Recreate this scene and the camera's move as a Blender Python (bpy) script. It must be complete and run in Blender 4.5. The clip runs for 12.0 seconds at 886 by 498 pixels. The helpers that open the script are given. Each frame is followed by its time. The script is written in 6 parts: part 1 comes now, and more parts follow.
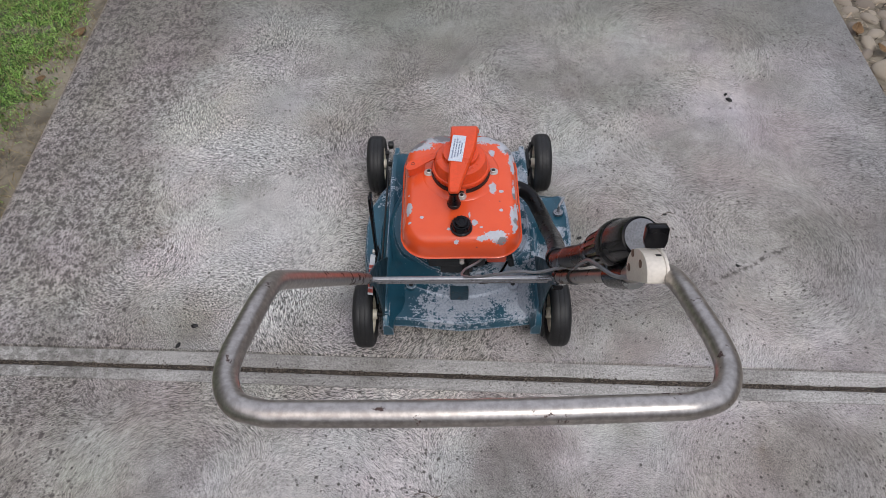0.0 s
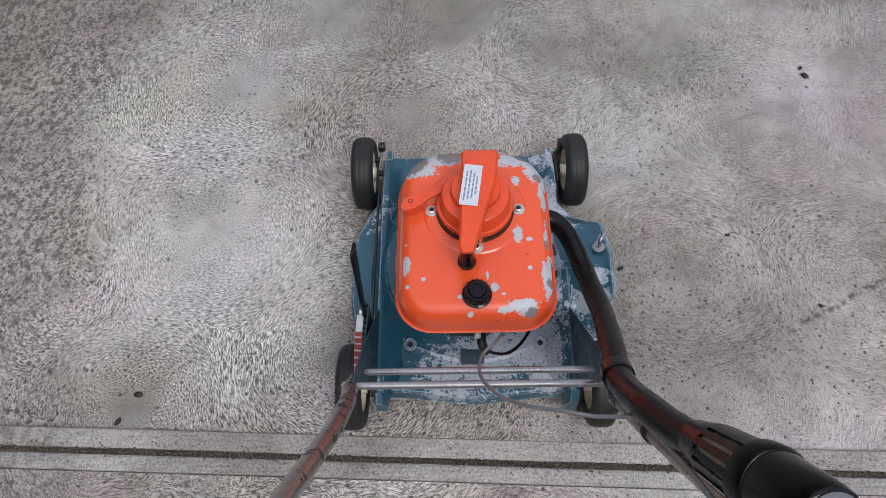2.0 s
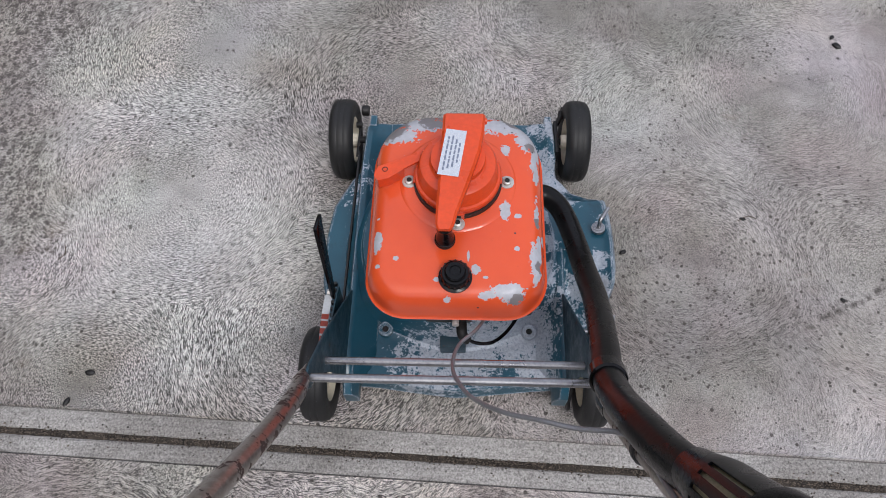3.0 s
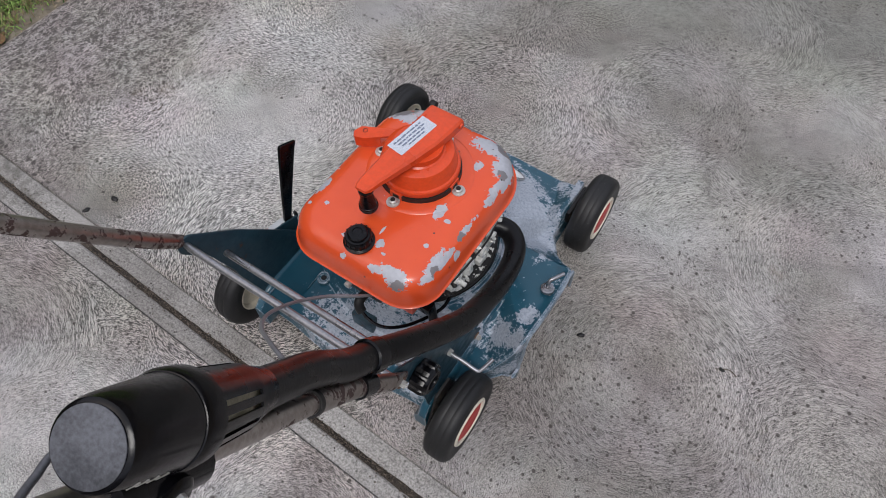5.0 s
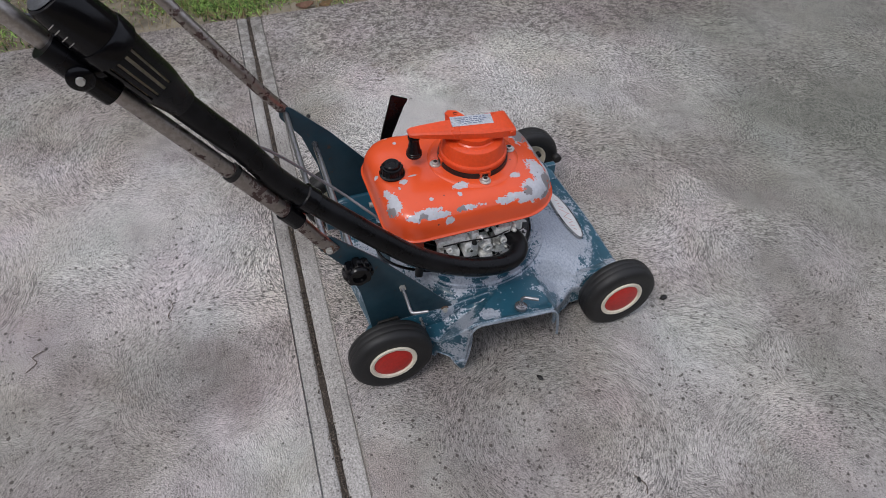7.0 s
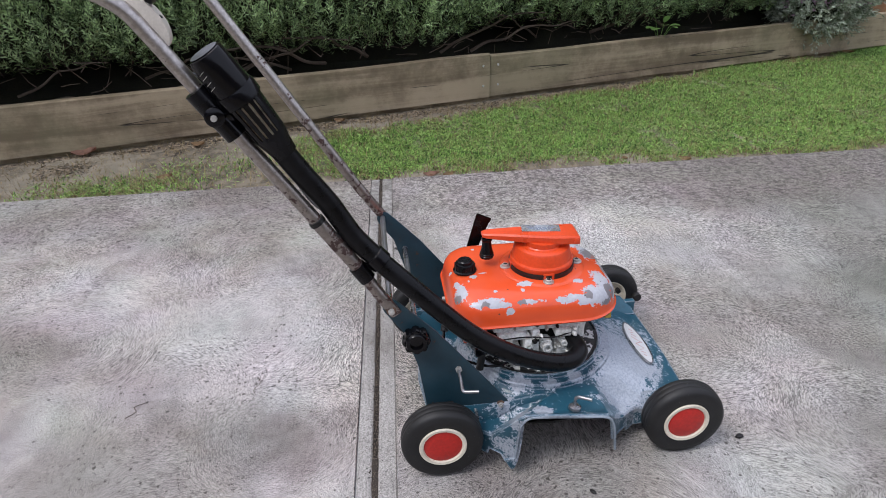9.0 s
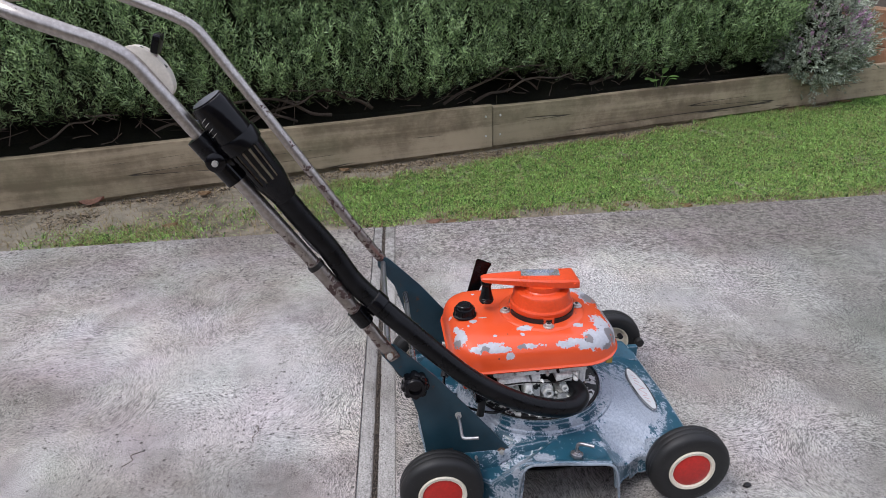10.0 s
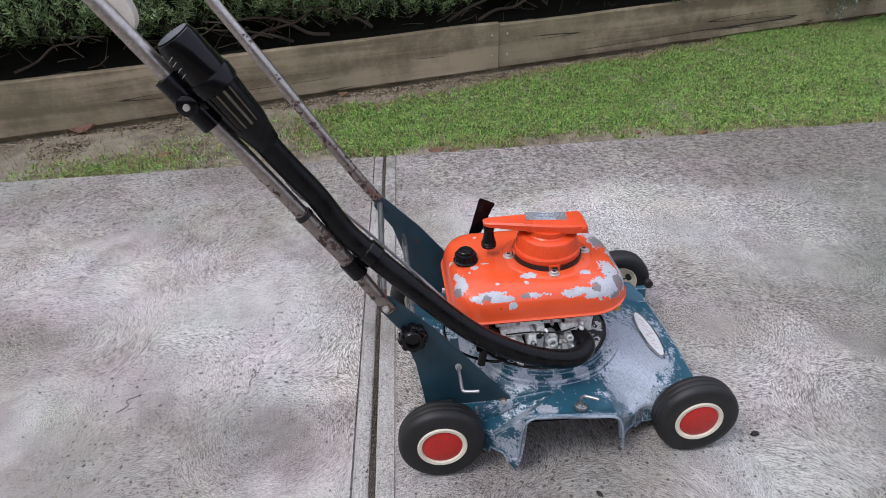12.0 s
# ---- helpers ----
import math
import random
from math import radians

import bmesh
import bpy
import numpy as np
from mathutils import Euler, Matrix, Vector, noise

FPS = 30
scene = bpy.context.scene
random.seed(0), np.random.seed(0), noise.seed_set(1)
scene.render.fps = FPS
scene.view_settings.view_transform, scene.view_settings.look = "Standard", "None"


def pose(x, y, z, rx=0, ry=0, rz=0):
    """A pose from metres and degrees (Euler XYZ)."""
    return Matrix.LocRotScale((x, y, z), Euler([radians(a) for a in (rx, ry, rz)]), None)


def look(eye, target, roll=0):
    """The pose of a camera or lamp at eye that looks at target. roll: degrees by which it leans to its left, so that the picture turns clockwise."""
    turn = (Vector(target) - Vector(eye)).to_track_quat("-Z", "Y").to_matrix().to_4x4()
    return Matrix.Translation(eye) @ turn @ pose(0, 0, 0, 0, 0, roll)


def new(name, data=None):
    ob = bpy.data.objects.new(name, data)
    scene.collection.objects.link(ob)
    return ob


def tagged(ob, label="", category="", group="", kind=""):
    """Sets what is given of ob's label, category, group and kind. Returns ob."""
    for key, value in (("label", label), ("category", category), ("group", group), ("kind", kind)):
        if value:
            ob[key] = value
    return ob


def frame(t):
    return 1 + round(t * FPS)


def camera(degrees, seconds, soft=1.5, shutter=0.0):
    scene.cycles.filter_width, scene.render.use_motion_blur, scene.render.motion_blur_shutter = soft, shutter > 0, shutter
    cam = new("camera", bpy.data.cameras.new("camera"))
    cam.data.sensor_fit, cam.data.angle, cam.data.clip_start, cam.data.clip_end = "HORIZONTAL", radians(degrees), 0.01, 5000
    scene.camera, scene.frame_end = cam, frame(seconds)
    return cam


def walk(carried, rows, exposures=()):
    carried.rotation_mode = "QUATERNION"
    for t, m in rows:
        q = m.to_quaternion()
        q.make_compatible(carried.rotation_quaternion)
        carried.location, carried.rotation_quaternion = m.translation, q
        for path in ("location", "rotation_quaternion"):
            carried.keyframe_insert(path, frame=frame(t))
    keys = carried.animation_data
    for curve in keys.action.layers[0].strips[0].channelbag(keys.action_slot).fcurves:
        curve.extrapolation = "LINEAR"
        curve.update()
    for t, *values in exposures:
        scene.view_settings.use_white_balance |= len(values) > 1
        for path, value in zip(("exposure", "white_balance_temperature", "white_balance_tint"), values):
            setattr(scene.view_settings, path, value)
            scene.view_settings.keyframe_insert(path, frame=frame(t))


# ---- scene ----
cam = camera(67.8, 12.0, soft=0.55)
PATH = [
    (0, (-0.02, -0.856, 1.606), (-0.052, 0.291, -0.032), -1.8),
    (0.5, (0.002, -0.731, 1.611), (-0.021, 0.332, -0.083), -0.8),
    (1, (0.013, -0.595, 1.586), (-0.078, 0.383, -0.156), -2.9),
    (1.5, (-0.046, -0.474, 1.484), (-0.1, 0.506, -0.259), 0.4),
    (2, (-0.043, -0.39, 1.417), (-0.072, 0.55, -0.348), -2.5),
    (2.5, (0.009, -0.351, 1.349), (-0.059, 0.516, -0.452), -4.8),
    (2.7, (0.003, -0.34, 1.319), (-0.045, 0.53, -0.481), -3.3),
    (4.3, (0.221, -0.291, 1.265), (-0.131, 0.609, -0.486), -1.6),
    (4.5, (0.282, -0.298, 1.264), (-0.161, 0.602, -0.466), -2.9),
    (5, (0.452, -0.315, 1.264), (-0.158, 0.545, -0.436), -2.1),
    (5.5, (0.625, -0.244, 1.256), (-0.188, 0.495, -0.415), 1.1),
    (6, (0.783, -0.229, 1.248), (-0.218, 0.418, -0.359), -0.6),
    (6.5, (0.936, -0.217, 1.239), (-0.178, 0.375, -0.313), -0.2),
    (7, (1.008, -0.172, 1.237), (-0.27, 0.302, -0.226), 1.6),
    (7.5, (1.075, -0.128, 1.23), (-0.336, 0.223, -0.143), 3.3),
    (7.7, (1.096, -0.118, 1.217), (-0.417, 0.154, -0.063), 2.0),
    (9.3, (1.294, -0.094, 1.096), (-0.458, 0.101, 0.153), -1.2),
    (9.5, (1.293, -0.09, 1.094), (-0.463, 0.109, 0.158), -1.1),
    (10, (1.292, -0.085, 1.099), (-0.524, 0.092, 0.28), -1.6),
    (10.5, (1.335, -0.08, 1.102), (-0.478, 0.082, 0.273), -1.6),
    (11, (1.339, -0.088, 1.093), (-0.439, 0.045, 0.187), -1.7),
    (11.5, (1.298, -0.084, 1.093), (-0.457, 0.054, 0.143), -1.9),
    (12, (1.193, -0.06, 1.107), (-0.512, 0.08, 0.072), -2.1),
]
EXPOSURES = [(0, 0.05, 6420, 10), (1.5, 0.08, 6420, 10), (2.7, 0.12, 6400, 10.5), (4.3, 0.03, 6420, 10.5), (6, -0.02, 6440, 10.5), (7.5, 0.08, 6400, 11), (9.3, 0.49, 6260, 12.5), (12, 0.49, 6240, 12.5)]
walk(cam, [(t, look(eye, target, roll)) for t, eye, target, roll in PATH], EXPOSURES)

# ---------------- world and light ----------------
world = bpy.data.worlds.new("overcast_sky")
scene.world = world
world.use_nodes = True
wn, wl = world.node_tree.nodes, world.node_tree.links
sky = wn.new("ShaderNodeTexSky")
sky.sky_type = "NISHITA"
sky.sun_disc = False
sky.sun_elevation, sky.sun_rotation = radians(58), radians(215)
sky.air_density, sky.dust_density, sky.ozone_density = 1.0, 6.0, 1.0
cloud = wn.new("ShaderNodeMix")
cloud.data_type = "RGBA"
cloud.inputs[0].default_value = 0.72
wl.new(sky.outputs[0], cloud.inputs[6])
cloud.inputs[7].default_value = (8.5, 8.85, 10.3, 1)
wl.new(cloud.outputs[2], wn["Background"].inputs[0])
wn["Background"].inputs[1].default_value = 0.105

sun_lamp = bpy.data.lights.new("sun", "SUN")
sun_lamp.energy, sun_lamp.angle, sun_lamp.color = 1.5, radians(20), (1.0, 0.97, 0.93)
sun_ob = new("sun", sun_lamp)
sun_ob.matrix_world = look((2.0, -3.0, 6.0), (0.0, 0.3, 0.0))

# ---------------- node helpers ----------------


class Nodes:
    """A short hand for building one node material."""

    def __init__(self, name):
        self.mat = bpy.data.materials.new(name)
        self.mat.use_nodes = True
        self.tree = self.mat.node_tree
        self.bsdf = self.tree.nodes["Principled BSDF"]
        self.pos = self.tree.nodes.new("ShaderNodeTexCoord").outputs["Object"]

    def put(self, value, socket):
        if isinstance(value, bpy.types.NodeSocket):
            self.tree.links.new(value, socket)
        elif isinstance(value, (tuple, list)) and len(value) == 3 and len(socket.default_value) == 4:
            socket.default_value = (*value, 1)
        else:
            socket.default_value = value

    def math(self, op, a, b=0.0, c=0.0):
        n = self.tree.nodes.new("ShaderNodeMath")
        n.operation = op
        for v, s in zip((a, b, c), n.inputs):
            self.put(v, s)
        return n.outputs[0]

    def vec(self, op, a, b=(0, 0, 0)):
        n = self.tree.nodes.new("ShaderNodeVectorMath")
        n.operation = op
        self.put(a, n.inputs[0])
        if op == "SCALE":
            self.put(b, n.inputs[3])
        else:
            self.put(b, n.inputs[1])
        return n.outputs[1] if op in ("LENGTH", "DISTANCE", "DOT_PRODUCT") else n.outputs[0]

    def xyz(self, v):
        n = self.tree.nodes.new("ShaderNodeSeparateXYZ")
        self.put(v, n.inputs[0])
        return n.outputs[0], n.outputs[1], n.outputs[2]

    def join(self, x, y, z):
        n = self.tree.nodes.new("ShaderNodeCombineXYZ")
        for v, s in zip((x, y, z), n.inputs):
            self.put(v, s)
        return n.outputs[0]

    def noise(self, vector, scale, detail=4.0, rough=0.55, colour=False, stretch=None):
        if stretch:
            vector = self.vec("MULTIPLY", vector, stretch)
        n = self.tree.nodes.new("ShaderNodeTexNoise")
        self.put(vector, n.inputs["Vector"])
        n.inputs["Scale"].default_value, n.inputs["Detail"].default_value, n.inputs["Roughness"].default_value = scale, detail, rough
        return n.outputs[1 if colour else 0]

    def cells(self, vector, scale, feature="F1", rand=1.0):
        n = self.tree.nodes.new("ShaderNodeTexVoronoi")
        n.feature = feature
        self.put(vector, n.inputs["Vector"])
        n.inputs["Scale"].default_value = scale
        n.inputs["Randomness"].default_value = rand
        return n.outputs

    def ramp(self, value, a, b, lo=0.0, hi=1.0, smooth=True):
        n = self.tree.nodes.new("ShaderNodeMapRange")
        n.interpolation_type = "SMOOTHSTEP" if smooth else "LINEAR"
        self.put(value, n.inputs[0])
        for v, s in zip((a, b, lo, hi), n.inputs[1:5]):
            self.put(v, s)
        return n.outputs[0]

    def mix(self, f, a, b):
        n = self.tree.nodes.new("ShaderNodeMix")
        n.data_type = "RGBA"
        self.put(f, n.inputs[0])
        self.put(a, n.inputs[6])
        self.put(b, n.inputs[7])
        return n.outputs[2]

    def tint(self, colour, value):
        """colour times a number."""
        return self.vec("SCALE", colour, value)

    def blob(self, centre, radius):
        """1 at centre, 0 at radius and beyond."""
        return self.ramp(self.vec("DISTANCE", self.pos, centre), 0.0, radius, 1.0, 0.0)

    def bump(self, height, strength=0.3, distance=0.002, under=None):
        n = self.tree.nodes.new("ShaderNodeBump")
        n.inputs["Strength"].default_value, n.inputs["Distance"].default_value = strength, distance
        self.put(height, n.inputs["Height"])
        if under is not None:
            self.put(under, n.inputs["Normal"])
        self.put(n.outputs[0], self.bsdf.inputs["Normal"])
        return n.outputs[0]

    def edges(self, radius, low=0.9, high=0.99):
        """1 along sharp edges, where paint wears off first."""
        b = self.tree.nodes.new("ShaderNodeBevel")
        b.samples = 4
        b.inputs["Radius"].default_value = radius
        flat = self.tree.nodes.new("ShaderNodeNewGeometry").outputs["Normal"]
        return self.ramp(self.vec("DOT_PRODUCT", b.outputs[0], flat), low, high, 1.0, 0.0)

    def random(self, island=False):
        if island:
            return self.tree.nodes.new("ShaderNodeNewGeometry").outputs["Random Per Island"]
        return self.tree.nodes.new("ShaderNodeObjectInfo").outputs["Random"]

    def done(self, colour, rough=0.5, metal=0.0, **more):
        self.put(colour, self.bsdf.inputs["Base Color"])
        self.put(rough, self.bsdf.inputs["Roughness"])
        self.put(metal, self.bsdf.inputs["Metallic"])
        for key, value in more.items():
            self.put(value, self.bsdf.inputs[{"coat_weight": "Coat Weight", "specular_ior_level": "Specular IOR Level"}[key]])
        return self.mat


def plain(name, colour, rough=0.5, metal=0.0, vary=0.25, scale=40.0, bump=0.15, gloss=0.5):
    """A surface of one colour with grain at two scales."""
    n = Nodes(name)
    fine, wide = n.noise(n.pos, scale * 5, 3), n.noise(n.pos, scale * 0.35, 4)
    f = n.math("ADD", n.math("MULTIPLY", fine, 0.4), n.math("MULTIPLY", wide, 0.6))
    col = n.mix(n.ramp(f, 0.3, 0.7), tuple(c * (1 - vary) for c in colour), tuple(min(c * (1 + vary), 1) for c in colour))
    n.bump(fine, bump, 0.001)
    return n.done(col, n.ramp(wide, 0.3, 0.7, max(rough - 0.08, 0.02), min(rough + 0.1, 1)), metal, specular_ior_level=gloss)


# ---------------- materials ----------------


# centres and reaches of the float's swirls in the slabs, the later over the earlier
SWIRLS = ((-0.64, 0.9, 0.3), (-0.15, 0.75, 0.3), (0.55, 0.62, 0.3), (0.9, 0.25, 0.32), (0.49, -0.02, 0.26), (-0.75, -0.02, 0.24), (-0.3, 0.1, 0.3), (0.2, 1.35, 0.32), (0.85, 1.2, 0.33),
          (-0.4, 1.16, 0.24), (0.03, 1.13, 0.25), (0.56, 1.06, 0.25), (0.24, 1.01, 0.22), (-0.82, 0.5, 0.2), (0.77, 0.76, 0.26), (-0.63, 0.43, 0.27), (0.34, 0.48, 0.2), (0.5, 0.29, 0.25),
          (-0.72, -0.45, 0.3), (-0.35, -0.5, 0.24), (-0.06, -0.7, 0.28), (0.4, -0.55, 0.3), (-0.32, -1.03, 0.3), (0.75, -0.4, 0.28), (0.1, -0.36, 0.2), (0.03, -1.0, 0.25))


def concrete_material():
    """Swirl-floated driveway concrete: rings of short fine dashes, grit, stains, a lichen-dark border."""
    n = Nodes("brushed_concrete")
    x, y, _ = n.xyz(n.pos)
    flat = n.join(x, y, 0.0)
    sway = n.vec("SCALE", n.vec("SUBTRACT", n.noise(flat, 3.0, 2, 0.5, True), (0.5, 0.5, 0.5)), 0.09)
    p = n.vec("ADD", flat, n.vec("MULTIPLY", sway, (1, 1, 0)))
    cell = n.cells(p, 2.3)
    centre, (ident, _, _) = cell["Position"], n.xyz(cell["Color"])
    fray = n.math("ADD", n.math("MULTIPLY", n.math("SUBTRACT", n.noise(flat, 7.0, 3, 0.6), 0.5), 0.3), n.math("MULTIPLY", n.math("SUBTRACT", n.noise(flat, 55.0, 2), 0.5), 0.09))
    for k, (cx, cy, reach) in enumerate(SWIRLS):
        inside = n.math("LESS_THAN", n.math("ADD", n.vec("DISTANCE", p, (cx, cy, 0)), fray), reach)
        centre = n.vec("ADD", centre, n.vec("SCALE", n.vec("SUBTRACT", (cx, cy, 0), centre), inside))
        ident = n.math("ADD", ident, n.math("MULTIPLY", n.math("SUBTRACT", 0.37 * k % 1.0, ident), inside))
    dx, dy, _ = n.xyz(n.vec("SUBTRACT", p, centre))
    r = n.math("SQRT", n.math("ADD", n.math("MULTIPLY", dx, dx), n.math("MULTIPLY", dy, dy)))
    ang = n.math("ARCTAN2", dy, dx)
    wob = n.math("ADD", n.math("MULTIPLY", n.noise(flat, 24.0, 2), 0.012), n.math("MULTIPLY", n.noise(flat, 85.0, 2), 0.005))
    rr, seed = n.math("ADD", r, wob), n.math("MULTIPLY", ident, 40.0)
    dash = n.noise(n.join(n.math("MULTIPLY", rr, 450.0), n.math("MULTIPLY", ang, 14.5), seed), 1.0, 2.0, 0.55)
    hair = n.noise(n.join(n.math("MULTIPLY", rr, 820.0), n.math("MULTIPLY", ang, 40.0), seed), 1.0, 2.0, 0.6)
    line = n.math("ADD", n.math("MULTIPLY", dash, 0.62), n.math("MULTIPLY", hair, 0.38))
    sweep_tone = n.ramp(n.noise(n.join(n.math("MULTIPLY", r, 17.0), n.math("MULTIPLY", ang, 1.6), seed), 1.0, 3.0, 0.6), 0.36, 0.64, -0.13, 0.13, False)
    grit = n.noise(flat, 400.0, 2, 0.75)
    fine = n.noise(flat, 150.0, 3, 0.65)
    wide = n.noise(flat, 0.9, 5, 0.55)
    patch = n.noise(n.vec("ADD", flat, (7, 3, 0)), 2.2, 5, 0.62)
    depth = n.ramp(patch, 0.38, 0.62, 1.1, 0.6)
    ridge = n.ramp(line, 0.43, 0.57, 0.0, 1.0, False)
    tone = n.math("ADD", sweep_tone, n.math("MULTIPLY", n.math("SUBTRACT", ridge, 0.53), n.math("MULTIPLY", n.math("MULTIPLY", depth, n.ramp(y, -0.35, -0.05, 0.65, 1.0)), n.ramp(n.math("ADD", x, n.math("MULTIPLY", n.noise(flat, 2.0, 2), 0.5)), 0.0, 0.65, 1.9, 0.95))))
    tone = n.math("ADD", tone, n.math("MULTIPLY", n.math("SUBTRACT", grit, 0.5), 3.2))
    pitted = n.ramp(n.math("ADD", fine, n.math("MULTIPLY", n.math("SUBTRACT", 0.5, ridge), 0.1)), 0.57, 0.7, 0.0, 0.5)
    tone = n.math("SUBTRACT", tone, pitted)
    base = n.mix(n.ramp(wide, 0.38, 0.62), (0.2, 0.182, 0.164), (0.375, 0.355, 0.338))
    base = n.mix(n.ramp(patch, 0.46, 0.75, 0.0, 0.4), base, (0.41, 0.395, 0.385))
    base = n.mix(n.ramp(n.noise(flat, 3.3, 3), 0.5, 0.72, 0.0, 0.65), base, (0.19, 0.166, 0.148))
    hues = n.noise(n.vec("ADD", flat, (2, 8, 0)), 4.0, 3, 0.5, True)
    base = n.vec("MULTIPLY", base, n.vec("ADD", n.vec("SCALE", hues, 0.22), (0.89, 0.89, 0.89)))
    # old spill and tyre stains, and scoured pale patches, with ragged outlines
    ragged = n.vec("ADD", flat, n.vec("MULTIPLY", n.vec("SUBTRACT", n.noise(flat, 2.6, 4, 0.6, True), (0.5, 0.5, 0.5)), (0.7, 0.7, 0)))
    for cx, cy, rx, ry, tone_to, much in ((0.1, -0.47, 0.26, 0.2, (0.13, 0.115, 0.1), 0.6), (0.3, -0.78, 0.42, 0.3, (0.15, 0.135, 0.115), 0.65), (-0.16, 1.65, 0.42, 0.36, (0.1, 0.105, 0.085), 0.75), (0.42, 1.05, 0.4, 0.22, (0.15, 0.145, 0.125), 0.5),
                                          (-0.2, 1.13, 0.34, 0.2, (0.13, 0.125, 0.11), 0.5), (0.15, -0.3, 0.12, 0.12, (0.16, 0.135, 0.125), 0.5), (1.15, 0.5, 0.3, 0.6, (0.17, 0.15, 0.14), 0.4), (0.85, -0.45, 0.35, 0.2, (0.15, 0.13, 0.115), 0.5),
                                          (-0.65, 0.72, 0.2, 0.3, (0.42, 0.415, 0.41), 0.5), (-0.5, 0.25, 0.32, 0.32, (0.42, 0.412, 0.402), 0.5), (0.5, 0.65, 0.3, 0.25, (0.4, 0.39, 0.38), 0.35), (-0.35, -0.5, 0.4, 0.2, (0.4, 0.39, 0.38), 0.3), (0.75, 0.35, 0.3, 0.25, (0.4, 0.39, 0.375), 0.35), (-0.5, 1.15, 0.25, 0.3, (0.41, 0.4, 0.39), 0.3)):
        d = n.vec("LENGTH", n.vec("MULTIPLY", n.vec("SUBTRACT", ragged, (cx, cy, 0)), (1 / rx, 1 / ry, 0)))
        base = n.mix(n.ramp(d, 0.35, 1.15, much, 0.0), base, tone_to)
    # damp, greenish and grey far stretches
    far = n.math("MULTIPLY", n.ramp(n.math("ADD", y, n.math("MULTIPLY", n.noise(flat, 1.1, 3), 0.9)), 1.3, 2.0), 0.7)
    base = n.mix(far, base, (0.135, 0.138, 0.118))
    side = n.math("MULTIPLY", n.ramp(n.math("ADD", x, n.math("MULTIPLY", n.noise(flat, 1.6, 3), 0.6)), 1.2, 1.8), 0.55)
    base = n.mix(side, base, (0.17, 0.17, 0.175))
    col = n.vec("SCALE", base, n.math("MAXIMUM", n.math("ADD", 1.31, tone), 0.2))
    # dark lichen blotches along the lawn's edge
    edge = n.ramp(n.math("ADD", x, n.math("MULTIPLY", n.math("SUBTRACT", n.noise(flat, 2.2, 4), 0.5), 0.55)), -1.1, -0.82, 1.0, 0.0)
    edge = n.math("MULTIPLY", edge, n.ramp(y, -0.5, 0.35, 0.4, 1.0))
    blot = n.noise(n.vec("ADD", flat, (1.3, 0, 0)), 40.0, 4, 0.65, stretch=(1.25, 0.85, 1))
    lich = n.math("MULTIPLY", edge, n.ramp(blot, 0.46, 0.64, 0.0, 0.8))
    shaken = n.vec("ADD", flat, n.vec("SCALE", n.vec("SUBTRACT", n.noise(flat, 90.0, 2, 0.6, True), (0.5, 0.5, 0.5)), 0.012))
    for scale, most in ((55.0, 0.35), (84.0, 0.3), (130.0, 0.3)):
        dots = n.cells(n.vec("MULTIPLY", n.vec("ADD", shaken, (scale, 3, 0)), (1, 1, 0)), scale)
        keep, size, _ = n.xyz(dots["Color"])
        mark = n.ramp(n.math("SUBTRACT", dots["Distance"], n.math("MULTIPLY", size, 0.2)), 0.1, 0.28, 0.8, 0.0)
        lich = n.math("MAXIMUM", lich, n.math("MULTIPLY", n.math("MULTIPLY", mark, n.ramp(edge, 0.02, 0.2)), n.math("GREATER_THAN", keep, n.math("ADD", n.ramp(edge, 0.0, 0.75, 0.97, most, False), n.ramp(n.noise(flat, 7.0, 3), 0.35, 0.65, -0.2, 0.25, False)))))
    col = n.mix(n.math("MULTIPLY", edge, 0.5), col, n.vec("SCALE", n.mix(n.ramp(n.noise(flat, 6.0, 3), 0.42, 0.6), (0.22, 0.2, 0.168), (0.235, 0.197, 0.185)), n.ramp(n.noise(flat, 190.0, 3, 0.75), 0.36, 0.64, 0.1, 2.3, False)))
    col = n.mix(lich, col, n.vec("SCALE", (0.062, 0.052, 0.05), n.math("ADD", 0.55, n.math("MULTIPLY", grit, 0.9))))
    arris = n.ramp(n.math("ADD", x, n.math("MULTIPLY", n.noise(flat, 30.0, 3), 0.02)), -1.432, -1.41, 0.75, 0.0)
    col = n.mix(arris, col, n.vec("SCALE", (0.36, 0.29, 0.22), n.math("ADD", 0.4, n.math("MULTIPLY", grit, 1.2))))
    # dark grit that lies in the pits, thick beside the mower's chute
    few = n.ramp(n.noise(n.vec("ADD", flat, (4, 9, 0)), 1.9, 3), 0.42, 0.66)
    near = n.ramp(n.vec("DISTANCE", flat, (0.42, 0.22, 0.0)), 0.1, 0.38, 1.0, 0.0)
    few = n.math("MAXIMUM", few, near)
    for scale, most in ((68.0, 0.5), (112.0, 0.6)):
        pits = n.cells(n.vec("ADD", flat, (scale, 0, 0)), scale)
        keep, size, _ = n.xyz(pits["Color"])
        mark = n.ramp(n.math("SUBTRACT", pits["Distance"], n.math("MULTIPLY", size, 0.14)), 0.08, 0.2, 0.85, 0.0)
        col = n.mix(n.math("MULTIPLY", mark, n.math("GREATER_THAN", keep, n.ramp(few, 0, 1, 0.95, most, False))), col, (0.06, 0.052, 0.046))
    # a dirty seam in the finish
    run = n.math("ADD", n.math("MULTIPLY", n.math("SUBTRACT", x, 0.69), 0.89), n.math("MULTIPLY", n.math("SUBTRACT", y, 0.125), 0.455))
